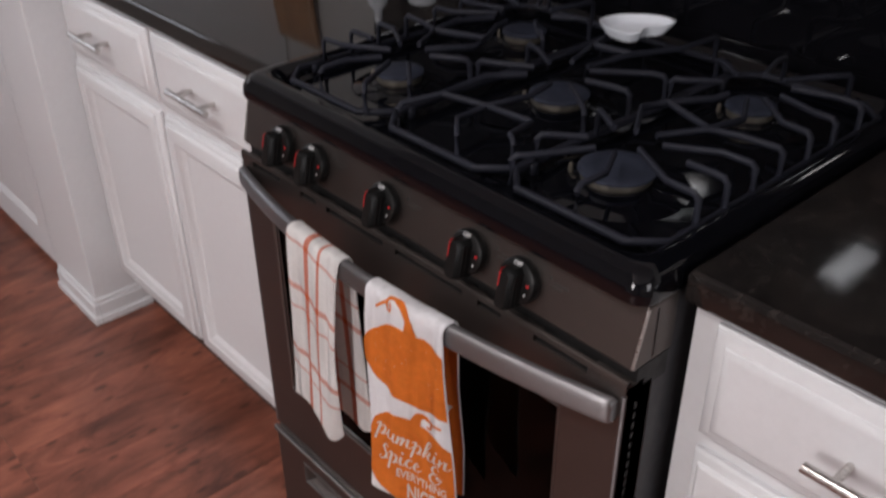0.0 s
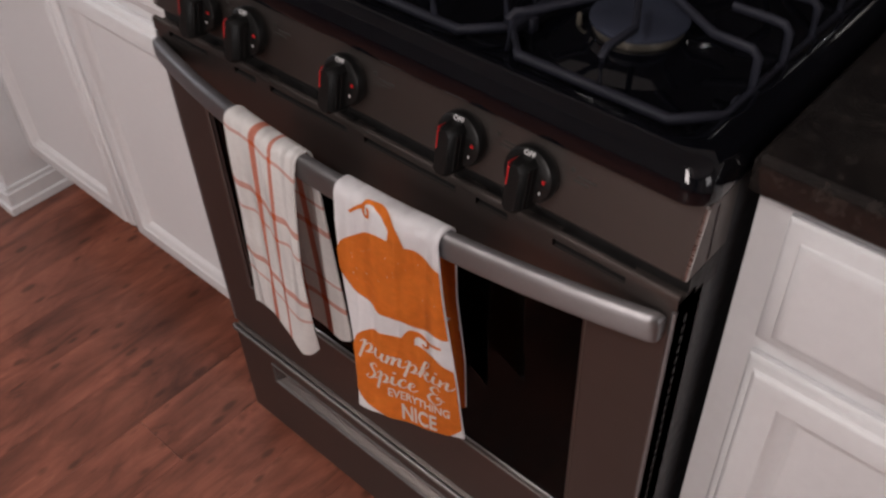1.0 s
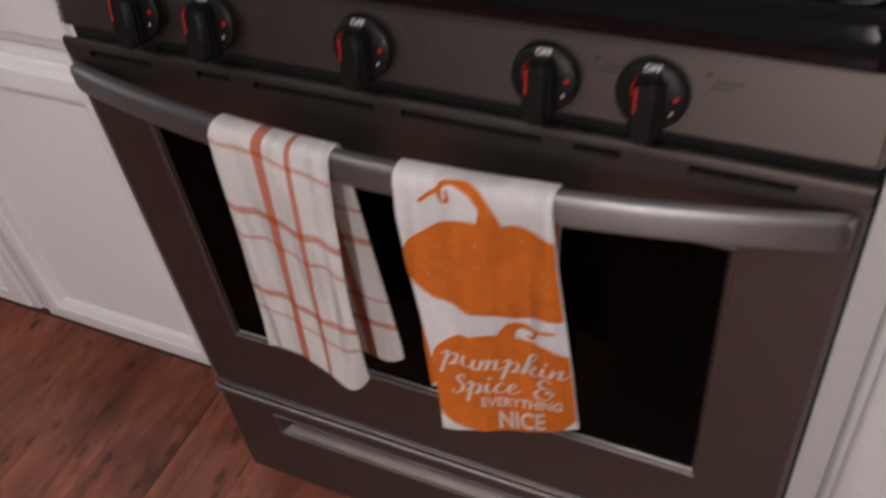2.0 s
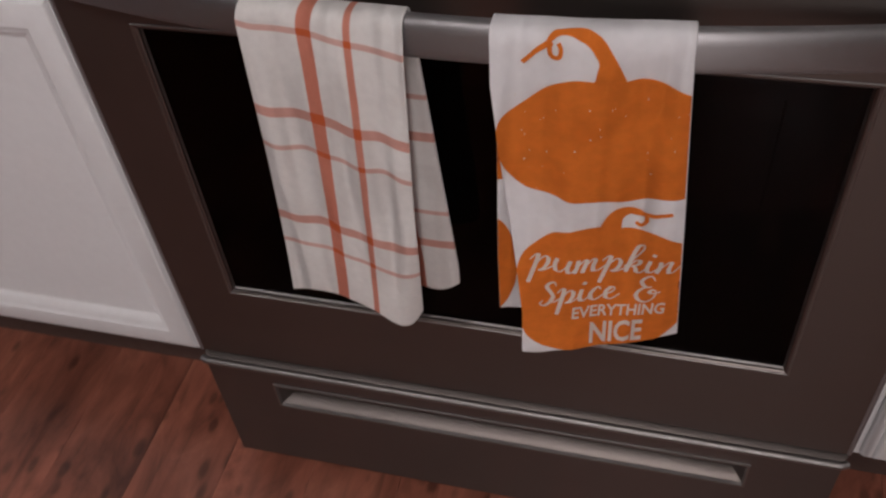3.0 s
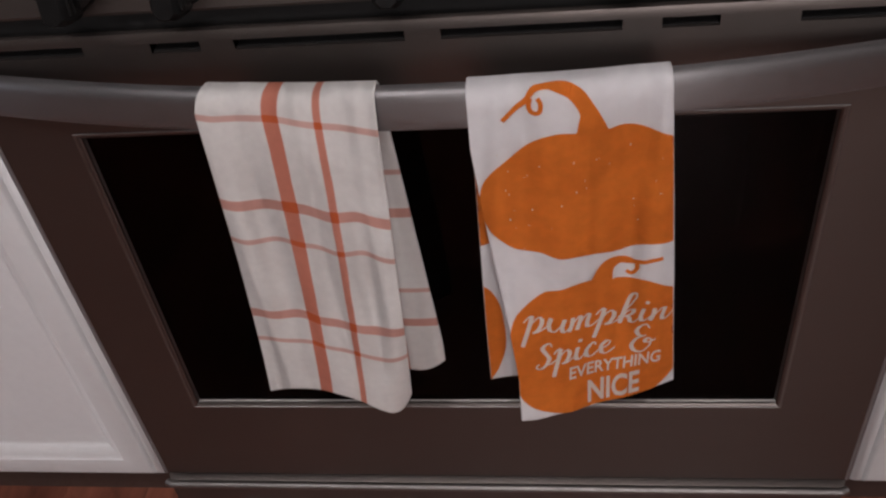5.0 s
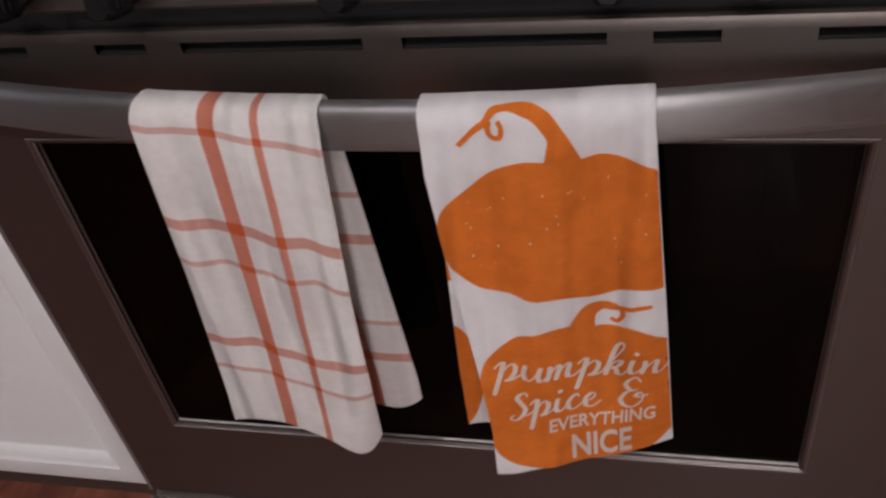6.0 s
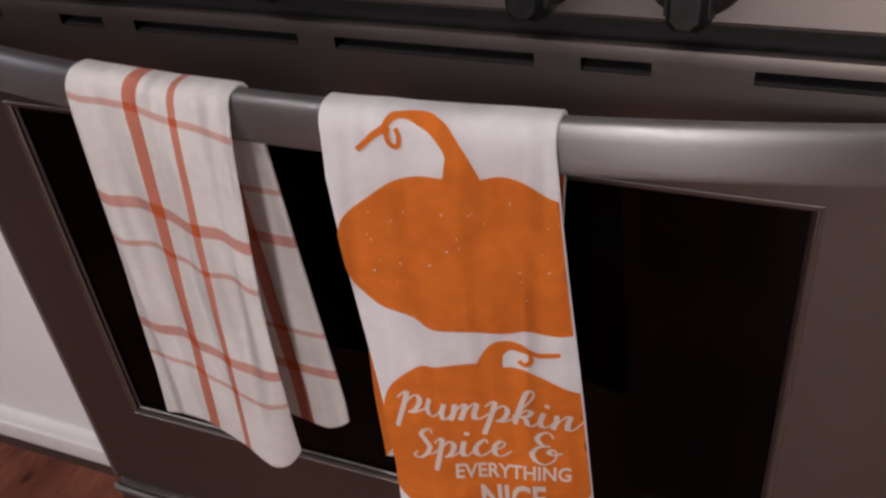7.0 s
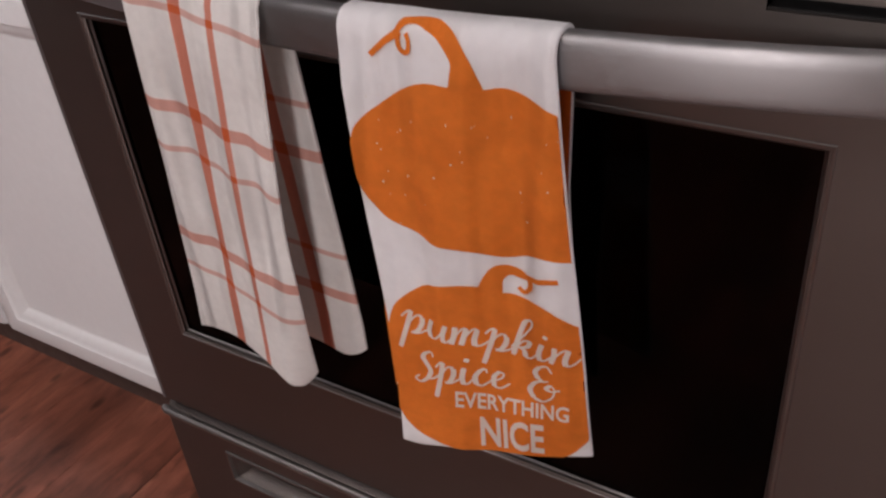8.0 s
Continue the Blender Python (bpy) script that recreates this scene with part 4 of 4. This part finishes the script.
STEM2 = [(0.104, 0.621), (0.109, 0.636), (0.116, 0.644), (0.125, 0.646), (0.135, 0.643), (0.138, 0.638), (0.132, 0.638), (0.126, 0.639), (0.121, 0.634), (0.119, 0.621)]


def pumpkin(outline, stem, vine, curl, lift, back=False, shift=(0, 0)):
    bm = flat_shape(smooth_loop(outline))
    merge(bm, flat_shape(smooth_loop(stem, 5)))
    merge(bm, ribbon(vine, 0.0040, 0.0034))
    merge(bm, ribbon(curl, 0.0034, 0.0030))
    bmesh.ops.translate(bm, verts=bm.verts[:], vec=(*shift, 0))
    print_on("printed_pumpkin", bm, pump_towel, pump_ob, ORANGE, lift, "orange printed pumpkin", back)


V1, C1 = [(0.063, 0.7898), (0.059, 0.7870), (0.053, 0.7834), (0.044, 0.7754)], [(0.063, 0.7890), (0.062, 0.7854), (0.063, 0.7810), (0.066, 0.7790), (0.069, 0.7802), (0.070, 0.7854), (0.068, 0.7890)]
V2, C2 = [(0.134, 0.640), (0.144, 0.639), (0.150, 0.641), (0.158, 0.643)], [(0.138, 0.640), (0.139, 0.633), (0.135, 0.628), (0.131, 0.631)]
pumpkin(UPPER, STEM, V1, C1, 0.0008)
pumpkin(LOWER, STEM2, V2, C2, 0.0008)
# the same print on the back flap, shifted to fit the camera's view
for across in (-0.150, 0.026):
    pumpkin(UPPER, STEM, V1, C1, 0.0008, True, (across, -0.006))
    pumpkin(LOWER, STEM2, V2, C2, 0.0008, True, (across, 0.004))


def print_words(words, x, z, size, width, tilt, shear=0.0, weight=0.0):
    bm = text_mesh(words, size, shear, width, weight)
    bmesh.ops.rotate(bm, verts=bm.verts[:], cent=(0, 0, 0), matrix=Matrix.Rotation(radians(tilt), 3, "Z"))
    bmesh.ops.translate(bm, verts=bm.verts[:], vec=(x, z, 0))
    print_on("printed_word", bm, pump_towel, pump_ob, PRINTWHITE, 0.0014, "white printed lettering")


# brush-script letters: an advance, then strokes as points in units of the x-height, drawn in the pen's order
SCRIPT = {
    "p": (0.92, [[(-0.22, 0.78), (-0.04, 1.12), (0.10, 1.20)], [(0.10, 1.20), (0.07, 0.55), (0.02, -0.10), (-0.05, -0.95)], [(0.04, 0.10), (0.16, 0.66), (0.36, 1.00), (0.55, 0.92)], [(0.55, 0.92), (0.58, 0.55), (0.46, 0.14), (0.26, 0.0)], [(0.26, 0.0), (0.55, 0.05), (0.92, 0.42)]]),
    "u": (0.92, [[(0.02, 1.0), (-0.02, 0.45), (0.10, 0.03)], [(0.10, 0.03), (0.30, 0.06), (0.50, 0.52), (0.60, 1.0)], [(0.60, 1.0), (0.56, 0.40), (0.64, 0.02)], [(0.64, 0.02), (0.78, 0.10), (0.94, 0.46)]]),
    "m": (1.26, [[(0.02, 1.0), (0.04, 0.5), (0.0, 0.0)], [(0.0, 0.0), (0.12, 0.60), (0.28, 0.98)], [(0.28, 0.98), (0.38, 0.86), (0.36, 0.4), (0.33, 0.0)], [(0.33, 0.0), (0.46, 0.62), (0.62, 0.98)], [(0.62, 0.98), (0.74, 0.86), (0.72, 0.40), (0.78, 0.02)], [(0.78, 0.02), (1.0, 0.08), (1.26, 0.46)]]),
    "k": (0.86, [[(-0.14, 0.42), (0.20, 1.20), (0.42, 1.90), (0.36, 2.22)], [(0.36, 2.22), (0.16, 2.05), (0.06, 1.2), (0.0, 0.0)], [(0.02, 0.40), (0.24, 0.92), (0.46, 0.96), (0.42, 0.66), (0.14, 0.48)], [(0.14, 0.48), (0.34, 0.40), (0.44, 0.05)], [(0.44, 0.05), (0.64, 0.04), (0.86, 0.42)]]),
    "i": (0.48, [[(0.04, 1.0), (0.0, 0.40), (0.10, 0.02)], [(0.10, 0.02), (0.28, 0.10), (0.48, 0.46)], [(0.13, 1.56), (0.08, 1.36)]]),
    "n": (0.92, [[(0.02, 1.0), (0.05, 0.5), (0.0, 0.0)], [(0.0, 0.0), (0.16, 0.62), (0.36, 0.98)], [(0.36, 0.98), (0.48, 0.86), (0.46, 0.40), (0.52, 0.02)], [(0.52, 0.02), (0.72, 0.08), (0.96, 0.50)]]),
    "s": (0.86, [[(0.50, 1.34), (0.40, 1.58), (0.18, 1.52)], [(0.18, 1.52), (0.06, 1.26), (0.28, 0.86), (0.46, 0.50), (0.36, 0.08)], [(0.36, 0.08), (0.10, -0.16), (-0.14, 0.02), (0.0, 0.22)], [(0.36, 0.08), (0.60, 0.12), (0.86, 0.44)]]),
    "c": (0.72, [[(0.46, 0.78), (0.38, 1.0), (0.20, 0.92)], [(0.20, 0.92), (0.02, 0.52), (0.10, 0.06)], [(0.10, 0.06), (0.36, 0.02), (0.72, 0.44)]]),
    "e": (0.72, [[(0.02, 0.40), (0.32, 0.58), (0.44, 0.88), (0.26, 1.0)], [(0.26, 1.0), (0.04, 0.62), (0.10, 0.06)], [(0.10, 0.06), (0.40, 0.04), (0.74, 0.42)]]),
    "&": (1.0, [[(0.76, 1.46), (0.58, 1.78), (0.32, 1.72)], [(0.32, 1.72), (0.16, 1.44), (0.30, 1.10)], [(0.30, 1.10), (0.48, 0.98), (0.64, 1.02)], [(0.50, 0.99), (0.20, 0.90), (0.0, 0.50), (0.16, 0.06)], [(0.16, 0.06), (0.50, -0.10), (0.82, 0.18), (0.90, 0.62)], [(0.90, 0.62), (0.74, 0.80), (0.60, 0.62), (0.78, 0.50), (1.10, 0.62)]]),
}


def pen_stroke(pts, thick, thin):
    """A stroke of a soft pen: broad on the way down, fine on the way up, with rounded ends."""
    line = smooth_loop(pts, 6, False)
    bm = bmesh.new()
    pairs = []
    last = len(line) - 1
    for i, p in enumerate(line):
        d = (line[min(i + 1, last)] - line[max(i - 1, 0)]).normalized()
        w = thin + (thick - thin) * max(0.0, -d.y) ** 1.3
        if i in (0, last):
            w *= 0.75
        n = Vector((-d.y, d.x)) * w / 2
        pairs.append((bm.verts.new((*(p + n), 0)), bm.verts.new((*(p - n), 0))))
    for (a, b), (c, e) in zip(pairs, pairs[1:]):
        bm.faces.new((a, b, e, c))
    return bm


def brush_words(words, x, z, height, width, tilt, shear=0.10):
    total = sum(SCRIPT[c][0] for c in words)
    sx = width / total
    bm = bmesh.new()
    at, lift = 0.0, 0.0
    for c in words:
        advance, strokes = SCRIPT[c]
        for st in strokes:
            rb = pen_stroke([((at + px) * sx + shear * py * height, py * height) for px, py in st], 0.0036, 0.0014)
            bmesh.ops.translate(rb, verts=rb.verts[:], vec=(0, 0, lift))
            merge(bm, rb)
            lift += 0.00001
        at += advance
    bmesh.ops.rotate(bm, verts=bm.verts[:], cent=(0, 0, 0), matrix=Matrix.Rotation(radians(tilt), 3, "Z"))
    bmesh.ops.translate(bm, verts=bm.verts[:], vec=(x, z, 0))
    print_on("printed_word", bm, pump_towel, pump_ob, PRINTWHITE, 0.0014, "white printed brush lettering")


brush_words("pumpkin", 0.0530, 0.5830, 0.0145, 0.116, -5.0)
brush_words("spice", 0.0620, 0.5450, 0.0150, 0.061, -1.0)
brush_words("&", 0.1370, 0.5400, 0.0170, 0.0180, 0.0, 0.05)
print_words("EVERYTHING", 0.0865, 0.5235, 0.0200, 0.076, -1.5, 0.0, 0.0004)
print_words("NICE", 0.1020, 0.4880, 0.0380, 0.0440, 0.5, 0.0, 0.0010)

# pale worn flecks in the upper print
fl = bmesh.new()
rf = random.Random(11)
for i in range(34):
    x, z = 0.034 + 0.13 * rf.random(), 0.664 + 0.088 * rf.random()
    w, h = 0.0004 + 0.0007 * rf.random(), 0.0006 + 0.0022 * rf.random()
    merge(fl, flat_shape([(x, z), (x + w, z + h * 0.3), (x + w * 0.7, z + h), (x - w * 0.3, z + h * 0.6)]))
tagged(print_on("worn_fleck", fl, pump_towel, pump_ob, PRINTWHITE, 0.0013), "small pale worn flecks", "", "", "stuff")


# ---- small things on the counters and cooktop ----
sr = thing("spoon_rest", "white glazed ceramic spoon rest on the grate", "spoon rest")
# a round bowl that narrows to a short spout
SPOON = [(-0.068, 0.020), (-0.064, -0.020), (-0.036, -0.062), (-0.008, -0.058), (0.008, -0.030), (0.050, -0.020), (0.070, 0.006), (0.054, 0.034), (0.014, 0.050), (-0.036, 0.046)]
plan = smooth_loop(SPOON, 5)
mid = Vector((-0.010, 0.0))
rings = []
for k, z in ((0.50, 0.0), (0.80, 0.003), (0.97, 0.015), (1.0, 0.019), (0.96, 0.0195), (0.78, 0.008), (0.35, 0.005)):
    rings.append([(*(mid + (p - mid) * k * 0.82), z) for p in plan])
part("dish", transform(skin(rings), pose(-0.012, 0.492, GZ + 0.0062, 0, 0, 48)), CERAMIC, sr)

board = thing("cutting_board", "brown oiled wooden cutting board leaning on the wall", "cutting board")
part("plate", transform(box(-0.15, 0.15, -0.009, 0.009, 0.0, 0.30, 0.006, 3), pose(-1.25, 0.612, TOP + 0.002, -7)), BOARD, board)
bottle = thing("bottle", "slim white bottle standing on the granite counter", "bottle")
part("flask", lathe([(0.024, 0.0), (0.026, 0.003), (0.026, 0.085), (0.022, 0.1), (0.010, 0.115), (0.009, 0.14), (0.007, 0.145)], 28, (-0.79, 0.60, TOP)), CERAMIC, bottle)
jar = thing("jar", "small white ceramic jar on the granite counter", "jar")
part("pot", lathe([(0.026, 0.0), (0.03, 0.004), (0.031, 0.05), (0.028, 0.056), (0.02, 0.058)], 28, (-0.62, 0.585, TOP)), CERAMIC, jar)

# ---- floorboards ----
import functools

W, L = 0.127, 1.22
rnd = random.Random(4)


@functools.lru_cache(maxsize=None)
def plank_mesh(length):
    bm = box(0.0001, W - 0.0001, 0.0002, length - 0.0002, -0.0095, 0.0, 0.0005, 1)
    bmesh.ops.recalc_face_normals(bm, faces=bm.faces[:])
    me = bpy.data.meshes.new("plank")
    bm.to_mesh(me)
    bm.free()
    me.materials.append(FLOORWOOD)
    return me


# boards in staggered rows, cut at the walls to whole centimetres
for i in range(int((RX1 - RX0) / W)):
    y = RY1
    length = round(0.15 + (L - 0.15) * rnd.random(), 2)
    while y - RY0 > 0.05:
        length = min(length, math.floor((y - RY0) * 100) / 100)
        ob = new("plank", plank_mesh(length))
        ob.parent = floor
        ob.location = (RX0 + i * W, y - length, 0)
        y -= length
        length = L
